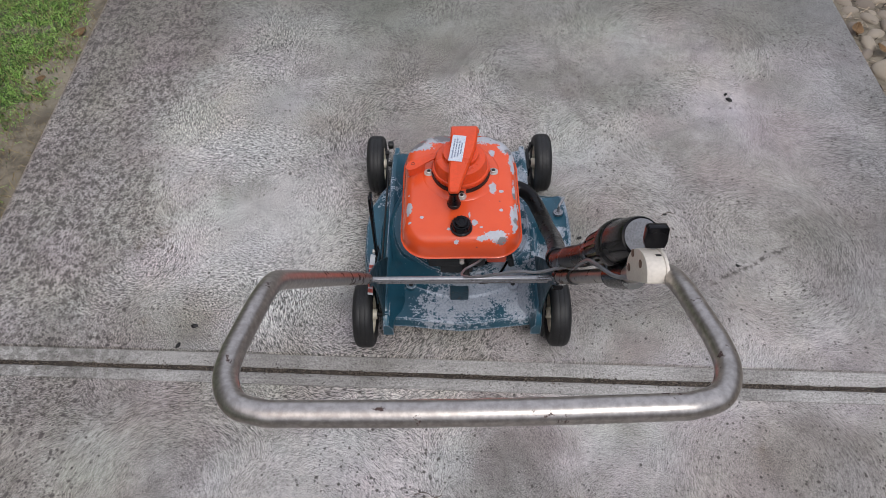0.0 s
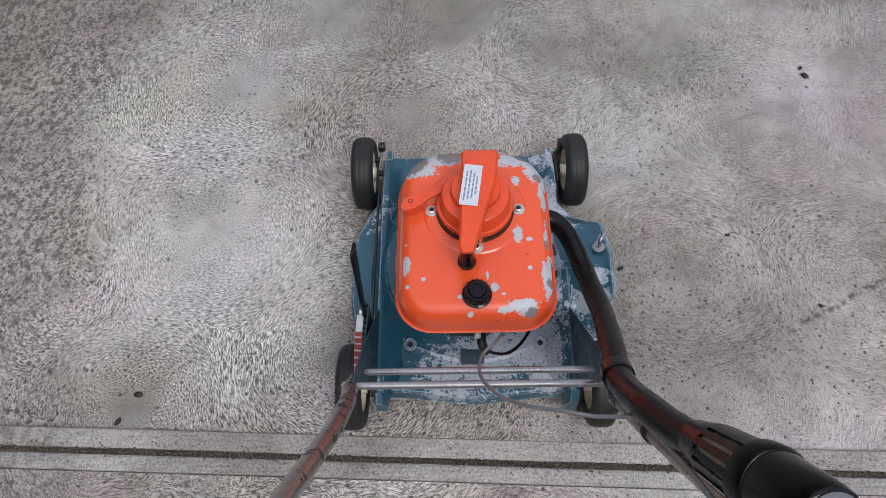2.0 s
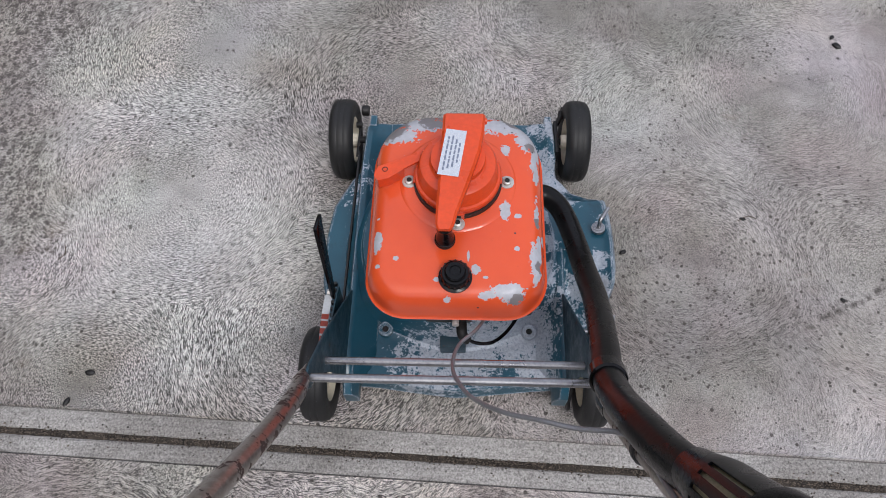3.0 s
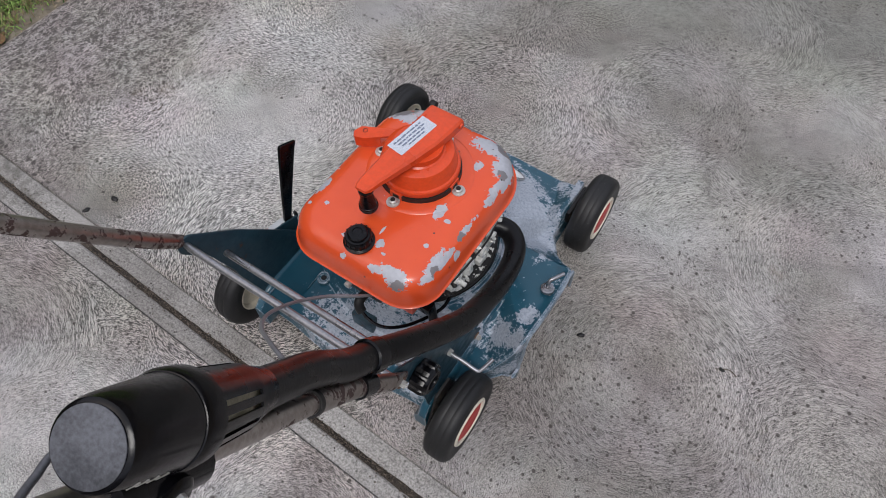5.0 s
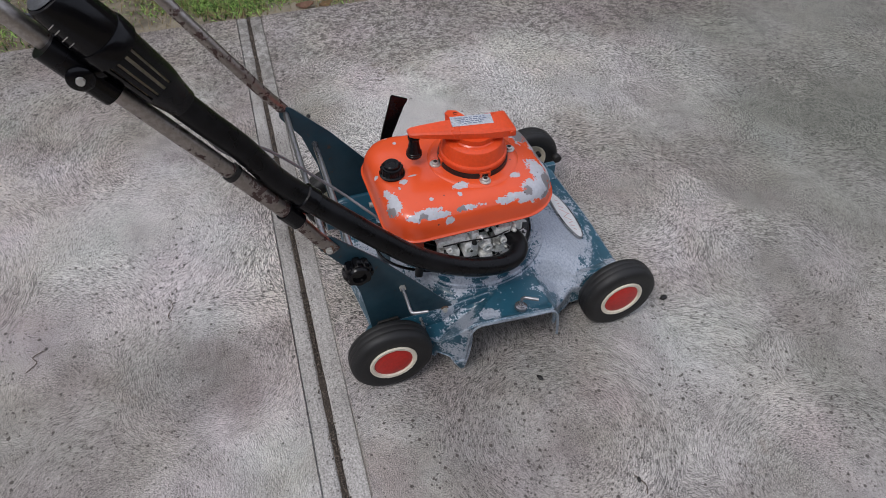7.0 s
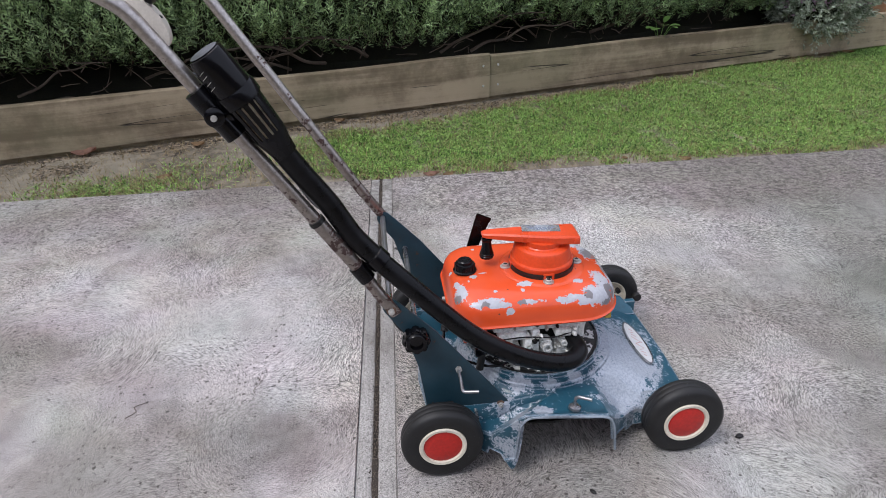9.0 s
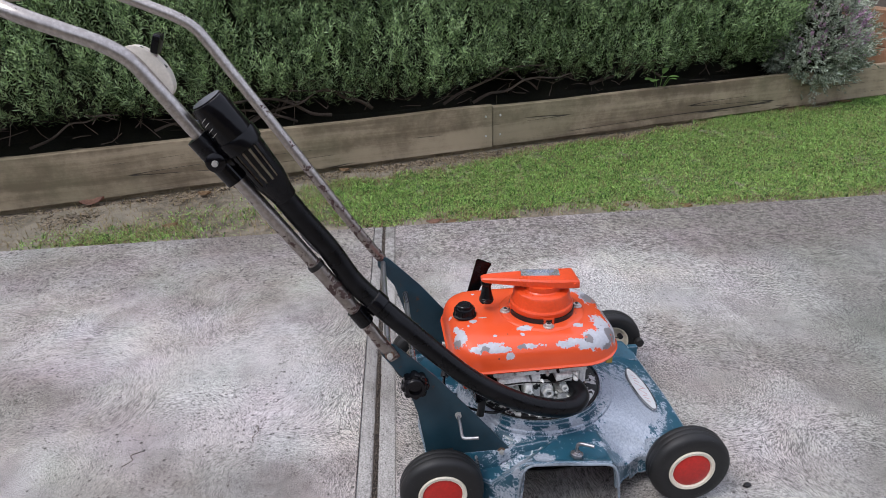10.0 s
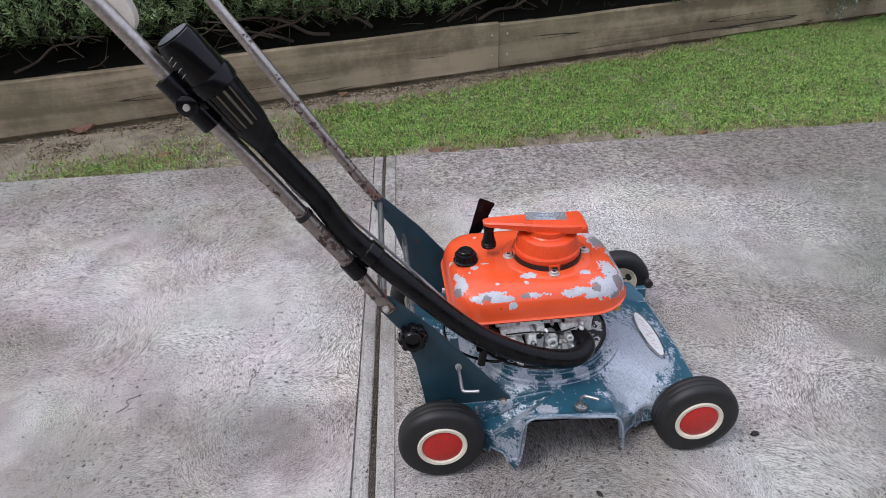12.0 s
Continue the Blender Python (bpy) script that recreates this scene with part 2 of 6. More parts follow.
    off = n.math("SUBTRACT", n.math("MULTIPLY", n.math("SUBTRACT", y, 0.125), 0.89), n.math("MULTIPLY", n.math("SUBTRACT", x, 0.69), 0.455))
    off = n.math("ABSOLUTE", n.math("ADD", off, n.math("MULTIPLY", n.math("SUBTRACT", n.noise(flat, 28.0, 3), 0.5), 0.03)))
    seam = n.math("MULTIPLY", n.ramp(off, 0.002, 0.01, 1.0, 0.0), n.math("MULTIPLY", n.ramp(run, 0.0, 0.05), n.ramp(run, 0.3, 0.34, 1.0, 0.0)))
    col = n.mix(n.math("MULTIPLY", seam, n.ramp(n.noise(flat, 70.0, 3), 0.42, 0.58, 0.0, 0.75)), col, (0.06, 0.052, 0.046))
    # rusty and mossy stains
    stain = n.ramp(n.noise(n.vec("ADD", flat, (11, 5, 0)), 5.0, 5, 0.65), 0.64, 0.8, 0.0, 0.4)
    col = n.mix(stain, col, (0.2, 0.15, 0.1))
    height = n.math("ADD", n.math("MULTIPLY", ridge, depth), n.math("ADD", n.math("MULTIPLY", grit, 0.6), n.math("MULTIPLY", fine, 0.4)))
    n.bump(height, 0.7, 0.003)
    return n.done(col, 0.9, 0.0)


def trowelled_material():
    n = Nodes("trowelled_concrete")
    x, _, _ = n.xyz(n.pos)
    fine = n.noise(n.pos, 260, 3, 0.75)
    drag = n.noise(n.pos, 1.0, 3, 0.6, stretch=(14, 190, 1))
    wide = n.noise(n.pos, 3.0, 4)
    base = n.mix(n.ramp(wide, 0.35, 0.65), (0.208, 0.196, 0.182), (0.338, 0.325, 0.309))
    f = n.math("MAXIMUM", 0.25, n.math("ADD", -0.9, n.math("ADD", n.math("MULTIPLY", fine, 3.0), n.math("MULTIPLY", drag, 0.8))))
    col = n.tint(base, f)
    pits = n.cells(n.pos, 75.0)
    keep, _, _ = n.xyz(pits["Color"])
    col = n.mix(n.math("MULTIPLY", n.ramp(pits["Distance"], 0.1, 0.25, 0.8, 0.0), n.math("GREATER_THAN", keep, 0.8)), col, (0.06, 0.055, 0.05))
    edge = n.ramp(n.math("ADD", x, n.math("MULTIPLY", wide, 0.3)), -0.85, -0.6, 0.5, 0.0)
    col = n.mix(n.math("MULTIPLY", edge, n.ramp(n.noise(n.pos, 40, 3), 0.4, 0.6)), col, (0.07, 0.065, 0.055))
    n.bump(n.math("ADD", fine, drag), 0.35, 0.002)
    return n.done(col, 0.88)


def soil_material():
    n = Nodes("dry_soil")
    fine, mid, wide = n.noise(n.pos, 120, 4, 0.7), n.noise(n.pos, 14, 5, 0.65), n.noise(n.pos, 1.6, 4)
    col = n.mix(n.ramp(mid, 0.35, 0.65), (0.085, 0.07, 0.05), (0.225, 0.192, 0.142))
    col = n.mix(n.ramp(wide, 0.45, 0.65, 0.0, 0.6), col, (0.29, 0.258, 0.196))
    col = n.mix(n.ramp(fine, 0.55, 0.75, 0.0, 0.7), col, (0.08, 0.06, 0.04))
    n.bump(n.math("ADD", mid, n.math("MULTIPLY", fine, 0.4)), 0.8, 0.012)
    return n.done(col, 0.95)


def leaf_material(name, dark, light, rough=0.6, clear=0.25, spread=0.6, drift_scale=2.3):
    """Foliage: every blade or needle its own tone, in drifts."""
    n = Nodes(name)
    r = n.random(True)
    drift = n.ramp(n.noise(n.pos, drift_scale, 3), 0.25, 0.75, 0.0, 1.0, False)
    f = n.math("ADD", n.math("MULTIPLY", r, spread), n.math("MULTIPLY", drift, 1.0 - spread))
    col = n.mix(n.ramp(f, 0.15, 0.85), dark, light)
    n.bsdf.inputs["Transmission Weight"].default_value = 0.0
    n.bsdf.inputs["Subsurface Weight"].default_value = 0.0
    mat = n.done(col, rough)
    thin = n.tree.nodes.new("ShaderNodeBsdfTranslucent")
    n.tree.links.new(col, thin.inputs[0])
    both = n.tree.nodes.new("ShaderNodeMixShader")
    both.inputs[0].default_value = clear
    n.tree.links.new(n.bsdf.outputs[0], both.inputs[1])
    n.tree.links.new(thin.outputs[0], both.inputs[2])
    n.tree.links.new(both.outputs[0], n.tree.nodes["Material Output"].inputs[0])
    return mat


def timber_material(name, dark, light, lean=0.0):
    """Weathered sawn timber; lean turns the grain with a board that stands askew."""
    n = Nodes(name)
    x, y, z = n.xyz(n.pos)
    across = n.math("ADD", x, n.math("MULTIPLY", y, lean))
    p = n.join(across, y, z) if lean else n.join(y, x, z)
    bend = n.vec("ADD", p, n.vec("MULTIPLY", n.vec("SUBTRACT", n.noise(n.vec("MULTIPLY", p, (1, 1, 3)), 1.6, 2, 0.5, True), (0.5, 0.5, 0.5)), (0.02, 0.0, 0.05)))
    grain = n.noise(bend, 1.0, 5, 0.75, stretch=(90, 1.6, 90))
    wide = n.noise(bend, 1.0, 3, 0.5, stretch=(9, 0.6, 14))
    col = n.mix(n.ramp(n.math("ADD", n.math("MULTIPLY", grain, 0.35), n.math("MULTIPLY", n.ramp(n.math("ADD", n.math("MULTIPLY", wide, 0.5), n.math("MULTIPLY", n.noise(p, 5.0, 5, 0.7), 0.5)), 0.3, 0.7), 0.65)), 0.2, 0.8), dark, light)
    blotch = n.noise(p, 3.0, 4, 0.6)
    col = n.mix(n.ramp(blotch, 0.52, 0.75, 0.0, 0.5), col, tuple(0.6 * c for c in dark))
    green = n.noise(n.vec("ADD", p, (5, 2, 1)), 1.3, 3)
    col = n.mix(n.ramp(green, 0.5, 0.68, 0.0, 0.35), col, (0.17, 0.165, 0.09))
    knots = n.cells(n.vec("MULTIPLY", p, (0.2, 0.6, 1)), 4.0)
    keep, _, _ = n.xyz(knots["Color"])
    knot = n.math("MULTIPLY", n.ramp(knots["Distance"], 0.03, 0.09, 0.7, 0.0), n.math("GREATER_THAN", keep, 0.72))
    col = n.mix(knot, col, tuple(0.4 * c for c in dark))
    crack = n.noise(p, 1.0, 1, 0.4, stretch=(0.5, 0.35, 15))
    thin = n.ramp(n.math("ABSOLUTE", n.math("SUBTRACT", crack, 0.5)), 0.0, 0.011, 0.95, 0.0)
    thin = n.math("MULTIPLY", thin, n.ramp(n.noise(n.vec("MULTIPLY", p, (1, 1, 4)), 1.7, 2), 0.53, 0.57))
    col = n.mix(thin, col, (0.02, 0.016, 0.012))
    n.bump(n.math("SUBTRACT", n.math("MULTIPLY", grain, 0.4), thin), 0.6, 0.004)
    return n.done(col, 0.85)


def tank_paint():
    """Orange enamel, chipped through to grey primer and dark metal."""
    n = Nodes("chipped_orange_paint")
    tiny = n.noise(n.pos, 95, 3, 0.6)
    ragged = n.math("ADD", n.math("MULTIPLY", n.math("SUBTRACT", n.noise(n.pos, 60, 5, 0.7), 0.5), 1.5), n.math("MULTIPLY", n.math("SUBTRACT", n.noise(n.pos, 170, 3, 0.6), 0.5), 1.0))
    # flaked places: centre, half-widths
    flaked = [((-0.104, 0.358, 0.34), (0.045, 0.026, 0.03)), ((-0.055, 0.385, 0.338), (0.045, 0.024, 0.03)), ((0.075, 0.38, 0.338), (0.052, 0.026, 0.03)), ((0.118, 0.355, 0.335), (0.028, 0.036, 0.03)), ((0.0, 0.412, 0.325), (0.11, 0.022, 0.03)),
              ((0.13, 0.305, 0.345), (0.009, 0.028, 0.02)), ((0.08, 0.325, 0.35), (0.01, 0.014, 0.02)), ((0.079, 0.206, 0.35), (0.011, 0.019, 0.02)), ((0.1, 0.198, 0.35), (0.008, 0.005, 0.02)), ((0.134, 0.205, 0.345), (0.008, 0.044, 0.014)),
              ((0.128, 0.122, 0.345), (0.014, 0.034, 0.014)), ((0.097, 0.139, 0.35), (0.007, 0.006, 0.02)), ((0.082, 0.066, 0.345), (0.036, 0.014, 0.02)), ((0.05, 0.06, 0.346), (0.02, 0.008, 0.02)), ((0.1, 0.052, 0.34), (0.026, 0.014, 0.016)),
              ((0.031, 0.101, 0.35), (0.009, 0.009, 0.02)), ((-0.031, 0.083, 0.35), (0.006, 0.005, 0.02)), ((-0.013, 0.051, 0.345), (0.009, 0.008, 0.02)), ((-0.058, 0.046, 0.342), (0.004, 0.005, 0.01)), ((-0.128, 0.148, 0.343), (0.009, 0.022, 0.014)),
              ((-0.13, 0.265, 0.345), (0.008, 0.012, 0.014)), ((-0.131, 0.192, 0.345), (0.005, 0.005, 0.01)), ((-0.096, 0.118, 0.35), (0.006, 0.005, 0.01)), ((-0.126, 0.106, 0.345), (0.005, 0.005, 0.01)), ((0.019, 0.124, 0.35), (0.0025, 0.011, 0.01)),
              ((0.046, 0.088, 0.35), (0.006, 0.003, 0.01)), ((0.131, 0.095, 0.338), (0.014, 0.024, 0.01)), ((0.134, 0.14, 0.336), (0.01, 0.03, 0.008)), ((0.141, 0.163, 0.322), (0.008, 0.012, 0.01)), ((0.133, 0.2, 0.339), (0.01, 0.026, 0.006)),
              ((0.134, 0.285, 0.336), (0.012, 0.026, 0.008)), ((0.132, 0.335, 0.332), (0.02, 0.03, 0.014)), ((0.116, 0.375, 0.33), (0.034, 0.036, 0.026)), ((0.08, 0.41, 0.32), (0.05, 0.02, 0.024)), ((-0.1, 0.4, 0.325), (0.05, 0.03, 0.026))]
    near = 9.0
    for centre, (ra, rb, rc) in flaked:
        off = n.vec("MULTIPLY", n.vec("SUBTRACT", n.pos, centre), (1 / ra, 1 / rb, 1 / rc))
        near = n.math("MINIMUM", near, n.vec("LENGTH", off))
    near = n.math("ADD", near, ragged)
    bare = n.ramp(near, 0.79, 0.83, 1.0, 0.0)
    small = n.ramp(tiny, 0.745, 0.755)
    # rust-dark metal where the primer has gone too
    bald = 9.0
    for centre, radius in (((-0.118, 0.378, 0.335), 0.029), ((-0.044, 0.396, 0.335), 0.027), ((-0.054, 0.345, 0.35), 0.012), ((0.127, 0.338, 0.345), 0.012), ((0.02, 0.418, 0.32), 0.03), ((0.1, 0.046, 0.335), 0.018), ((0.136, 0.11, 0.34), 0.011), ((0.13, 0.385, 0.31), 0.018), ((0.1, 0.4, 0.332), 0.022), ((0.137, 0.19, 0.34), 0.012), ((-0.013, 0.049, 0.345), 0.006)):
        bald = n.math("MINIMUM", bald, n.math("DIVIDE", n.vec("DISTANCE", n.pos, centre), radius))
    dark = n.math("MULTIPLY", bare, n.ramp(n.math("ADD", bald, n.math("MULTIPLY", ragged, 0.7)), 0.9, 1.05, 1.0, 0.0))
    orange = n.mix(n.noise(n.pos, 14, 4), (0.63, 0.066, 0.017), (0.75, 0.098, 0.026))
    grime = n.ramp(n.noise(n.pos, 60, 5, 0.7), 0.6, 0.8, 0.0, 0.35)
    col = n.mix(grime, orange, (0.42, 0.06, 0.02))
    primer = n.mix(n.noise(n.pos, 120, 3), (0.3, 0.31, 0.345), (0.52, 0.53, 0.57))
    col = n.mix(n.math("MAXIMUM", bare, small), col, primer)
    col = n.mix(n.math("MULTIPLY", dark, 0.85), col, (0.13, 0.115, 0.115))
    pits = n.cells(n.pos, 85.0)
    keep, _, _ = n.xyz(pits["Color"])
    col = n.mix(n.math("MULTIPLY", n.ramp(pits["Distance"], 0.12, 0.2, 1.0, 0.0), n.math("GREATER_THAN", keep, n.ramp(bare, 0, 1, 0.98, 0.8))), col, (0.05, 0.035, 0.03))
    n.bump(n.math("SUBTRACT", n.math("MULTIPLY", tiny, 0.08), bare), 0.35, 0.0006)
    return n.done(col, n.ramp(bare, 0, 1, 0.27, 0.5), 0.0, coat_weight=0.25)


def deck_paint():
    """Teal enamel worn to chalky alloy."""
    n = Nodes("worn_teal_paint")
    speck = n.noise(n.pos, 190, 4, 0.75)
    mid = n.noise(n.pos, 52, 6, 0.7)
    areas = [((0.235, 0.166, 0.12), 0.06, 0.5), ((0.268, 0.21, 0.153), 0.05, 0.46), ((0.224, 0.345, 0.15), 0.05, 0.34), ((0.07, 0.45, 0.1), 0.17, 0.66), ((0.16, 0.42, 0.11), 0.14, 0.6), ((-0.02, 0.5, 0.1), 0.2, 0.34), ((0.02, 0.06, 0.09), 0.17, 0.46), ((0.12, 0.09, 0.09), 0.13, 0.52), ((-0.05, 0.02, 0.08), 0.15, 0.4),
             ((0.26, 0.15, 0.07), 0.09, 0.42), ((0.275, 0.165, 0.14), 0.05, 0.5), ((0.2, 0.14, 0.12), 0.07, 0.35), ((0.285, 0.3, 0.14), 0.08, 0.2), ((0.2, 0.56, 0.08), 0.1, 0.42),
             ((0.25, 0.4, 0.1), 0.09, 0.3), ((0.15, 0.03, 0.08), 0.1, 0.44), ((0.2, 0.25, 0.14), 0.1, 0.12), ((-0.2, 0.4, 0.1), 0.12, 0.24), ((0.12, 0.11, 0.155), 0.07, 0.55), ((0.172, 0.18, 0.155), 0.055, 0.52), ((0.18, 0.25, 0.155), 0.04, 0.5), ((0.165, 0.31, 0.155), 0.04, 0.5)]
    bias = 0.0
    for centre, radius, much in areas:
        bias = n.math("MAXIMUM", bias, n.math("MULTIPLY", n.blob(centre, radius), much))
    grain = n.math("ADD", n.math("MULTIPLY", n.ramp(mid, 0.25, 0.75, 0, 1, False), 0.44), n.math("MULTIPLY", n.ramp(speck, 0.25, 0.75, 0, 1, False), 0.38))
    wear = n.math("ADD", n.math("ADD", grain, bias), n.math("ADD", 0.04, n.math("MULTIPLY", n.edges(0.005), 0.36)))
    bare = n.ramp(wear, 0.7, 0.74)
    teal = n.mix(n.noise(n.pos, 9, 4), (0.006, 0.042, 0.068), (0.024, 0.105, 0.155))
    grime = n.ramp(n.noise(n.pos, 18, 5, 0.7), 0.5, 0.75, 0.0, 0.55)
    teal = n.mix(grime, teal, (0.012, 0.03, 0.045))
    chalk = n.mix(n.ramp(speck, 0.35, 0.65), (0.35, 0.382, 0.435), (0.51, 0.548, 0.61))
    col = n.mix(n.math("MULTIPLY", bare, 0.88), teal, chalk)
    n.bump(n.math("ADD", n.math("MULTIPLY", speck, 0.5), bare), 0.25, 0.0008)
    return n.done(col, n.ramp(bare, 0, 1, 0.28, 0.6), n.ramp(bare, 0, 1, 0.0, 0.35))


def tube_metal():
    n = Nodes("scuffed_steel_tube")
    _, _, z = n.xyz(n.pos)
    scuff = n.noise(n.pos, 140, 3, 0.6)
    rust = n.noise(n.vec("ADD", n.pos, (2, 4, 1)), 42, 5, 0.7)
    low = n.ramp(z, 0.45, 0.9, 1.0, 0.0)
    col = n.mix(n.ramp(scuff, 0.35, 0.7), (0.37, 0.34, 0.315), (0.5, 0.465, 0.435))
    col = n.mix(n.math("MULTIPLY", low, 0.6), col, (0.17, 0.14, 0.12))
    spots = n.ramp(n.math("ADD", rust, n.math("MULTIPLY", low, 0.13)), 0.64, 0.68)
    col = n.mix(spots, col, (0.055, 0.03, 0.025))
    n.bump(rust, 0.06, 0.0006)
    return n.done(col, n.math("ADD", 0.34, n.math("MULTIPLY", spots, 0.4)), n.ramp(spots, 0, 1, 0.9, 0.0))


def chipped_flange():
    """Black enamel flaking off white."""
    n = Nodes("chipped_black_flange")
    flakes = n.noise(n.pos, 60, 4, 0.6)
    col = n.mix(n.ramp(flakes, 0.5, 0.53), (0.012, 0.012, 0.013), (0.62, 0.62, 0.6))
    n.bump(flakes, 0.3, 0.001)
    return n.done(col, 0.5)


def bracket_paint():
    n = Nodes("dark_painted_steel")
    rust, fine = n.noise(n.pos, 34, 5, 0.7), n.noise(n.pos, 140, 3)
    col = n.mix(n.noise(n.pos, 12, 4), (0.006, 0.021, 0.031), (0.017, 0.056, 0.08))
    col = n.mix(n.ramp(rust, 0.62, 0.7), col, (0.07, 0.035, 0.022))
    n.bump(fine, 0.2, 0.0006)
    return n.done(col, n.ramp(rust, 0.3, 0.7, 0.32, 0.6), 0.0)


def rubber_material():
    n = Nodes("worn_black_rubber")
    fine, wide = n.noise(n.pos, 260, 4, 0.7), n.noise(n.pos, 22, 4)
    col = n.mix(wide, (0.008, 0.008, 0.0085), (0.02, 0.02, 0.02))
    col = n.mix(n.ramp(fine, 0.66, 0.74, 0.0, 0.6), col, (0.22, 0.22, 0.21))
    n.bump(fine, 0.3, 0.0008)
    return n.done(col, 0.52, 0.0, specular_ior_level=0.36)


def hose_material():
    n = Nodes("black_ribbed_hose")
    fine, wide = n.noise(n.pos, 200, 3), n.noise(n.pos, 25, 4)
    col = n.mix(n.ramp(wide, 0.4, 0.7), (0.003, 0.003, 0.0035), (0.007, 0.007, 0.008))
    n.bump(n.math("ADD", fine, wide), 0.15, 0.001)
    return n.done(col, n.ramp(wide, 0.3, 0.7, 0.24, 0.36), 0.0, specular_ior_level=0.2)


def stone_material():
    n = Nodes("river_stone")
    r = n.random()
    fine, mid = n.noise(n.pos, 90, 4, 0.7), n.noise(n.pos, 12, 4)
    col = n.mix(r, (0.15, 0.125, 0.1), (0.4, 0.35, 0.27))
    col = n.mix(n.math("MULTIPLY", mid, 0.5), col, (0.24, 0.19, 0.15))
    col = n.mix(n.ramp(fine, 0.6, 0.8, 0.0, 0.4), col, (0.12, 0.1, 0.08))
    n.bump(n.math("ADD", fine, mid), 0.25, 0.003)
    return n.done(col, 0.75)


CONCRETE, TROWELLED, SOIL = concrete_material(), trowelled_material(), soil_material()
GRASS = leaf_material("lawn_grass", (0.025, 0.085, 0.012), (0.42, 0.66, 0.17), 0.5, 0.3, 0.8, 9.0)
STRAW = leaf_material("dry_grass", (0.17, 0.12, 0.055), (0.4, 0.32, 0.17), 0.75, 0.15)
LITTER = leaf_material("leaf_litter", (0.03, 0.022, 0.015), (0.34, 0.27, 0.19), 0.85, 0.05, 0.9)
ROSEMARY = leaf_material("rosemary_needles", (0.042, 0.085, 0.03), (0.58, 0.77, 0.38), 0.36, 0.3, 0.6, 9.0)
LAVENDER = leaf_material("grey_green_needles", (0.11, 0.15, 0.09), (0.6, 0.65, 0.54), 0.5, 0.25, 0.5, 9.0)
WEED = leaf_material("broad_weed_leaves", (0.08, 0.15, 0.04), (0.2, 0.34, 0.09), 0.5, 0.25)
PETAL = leaf_material("mauve_petals", (0.42, 0.22, 0.4), (0.75, 0.5, 0.68), 0.7, 0.3)
BARK = plain("twig_bark", (0.1, 0.075, 0.055), 0.9, 0, 0.4, 30, 0.6)
# near-black, stands for the shade deep inside hedge and bush
CORE_SHADE = plain("near_black_core", (0.018, 0.018, 0.01), 0.95, 0, 0.5, 20, 0.8)
TIMBER = timber_material("weathered_pine", (0.155, 0.118, 0.072), (0.385, 0.31, 0.205), 0.267)
REDWOOD = timber_material("stained_sleeper", (0.26, 0.125, 0.07), (0.42, 0.23, 0.14))
ORANGE, TEAL, TUBE, BRACKET, RUBBER, HOSE = tank_paint(), deck_paint(), tube_metal(), bracket_paint(), rubber_material(), hose_material()
STARTER = plain("orange_enamel", (0.66, 0.066, 0.014), 0.34, 0, 0.12, 30, 0.08)
PLASTIC = plain("black_plastic", (0.003, 0.003, 0.004), 0.22, 0, 0.4, 40, 0.12, 0.26)
DARK = plain("greasy_steel", (0.014, 0.013, 0.0125), 0.5, 0.2, 0.5, 50, 0.3)
ALLOY = plain("cast_alloy", (0.74, 0.74, 0.71), 0.42, 0.05, 0.35, 35, 0.4)
ROD = plain("bare_steel_rod", (0.3, 0.3, 0.31), 0.3, 0.85, 0.25, 40, 0.1)
ZINC = plain("zinc_plate", (0.52, 0.51, 0.48), 0.38, 0.6, 0.2, 60, 0.1)
WHITE = plain("white_rim_paint", (0.7, 0.64, 0.52), 0.5, 0, 0.12, 40, 0.1)
RED = plain("red_hub_paint", (0.46, 0.018, 0.012), 0.42, 0, 0.22, 30, 0.1)
FADED_RED = plain("faded_red_marks", (0.5, 0.1, 0.07), 0.6, 0, 0.3, 60, 0.1)
CREAM = plain("cream_plastic", (0.6, 0.55, 0.48), 0.5, 0, 0.12, 50, 0.1)
PAPER = plain("label_paper", (0.52, 0.54, 0.56), 0.6, 0, 0.12, 60, 0.05, 0.2)
FOIL = plain("silver_label_foil", (0.78, 0.8, 0.82), 0.26, 0.85, 0.06, 60, 0.03)
INK = plain("grey_blue_ink", (0.17, 0.2, 0.27), 0.6, 0, 0.1, 60, 0.0)
EMBLEM = plain("silvered_badge", (0.68, 0.69, 0.69), 0.35, 0.1, 0.12, 60, 0.1)
BRASS = plain("brass_slats", (0.3, 0.24, 0.13), 0.45, 0.6, 0.3, 60, 0.1)
FILTER = plain("buff_filter_felt", (0.42, 0.37, 0.25), 0.8, 0, 0.3, 60, 0.3)
CABLE = plain("grey_cable", (0.2, 0.2, 0.21), 0.45, 0.3, 0.2, 80, 0.2)
STONE = stone_material()
GRIT = leaf_material("joint_grit", (0.015, 0.012, 0.009), (0.15, 0.12, 0.095), 0.9, 0.0, 0.9)
LIP = plain("bare_cast_edge", (0.2, 0.235, 0.27), 0.55, 0.1, 0.6, 45, 0.3)
PINK = plain("faded_pink_print", (0.55, 0.34, 0.31), 0.5, 0, 0.2, 60, 0.05)
YELLOW = plain("faded_yellow_tab", (0.5, 0.32, 0.05), 0.5, 0, 0.2, 60, 0.1)
RUSTY = plain("rusty_washer", (0.16, 0.1, 0.07), 0.6, 0.4, 0.45, 60, 0.3)
FLANGE = chipped_flange()
DIRT = plain("joint_dirt", (0.04, 0.032, 0.025), 0.95, 0, 0.85, 90, 1.0)

# ---------------- mesh helpers ----------------


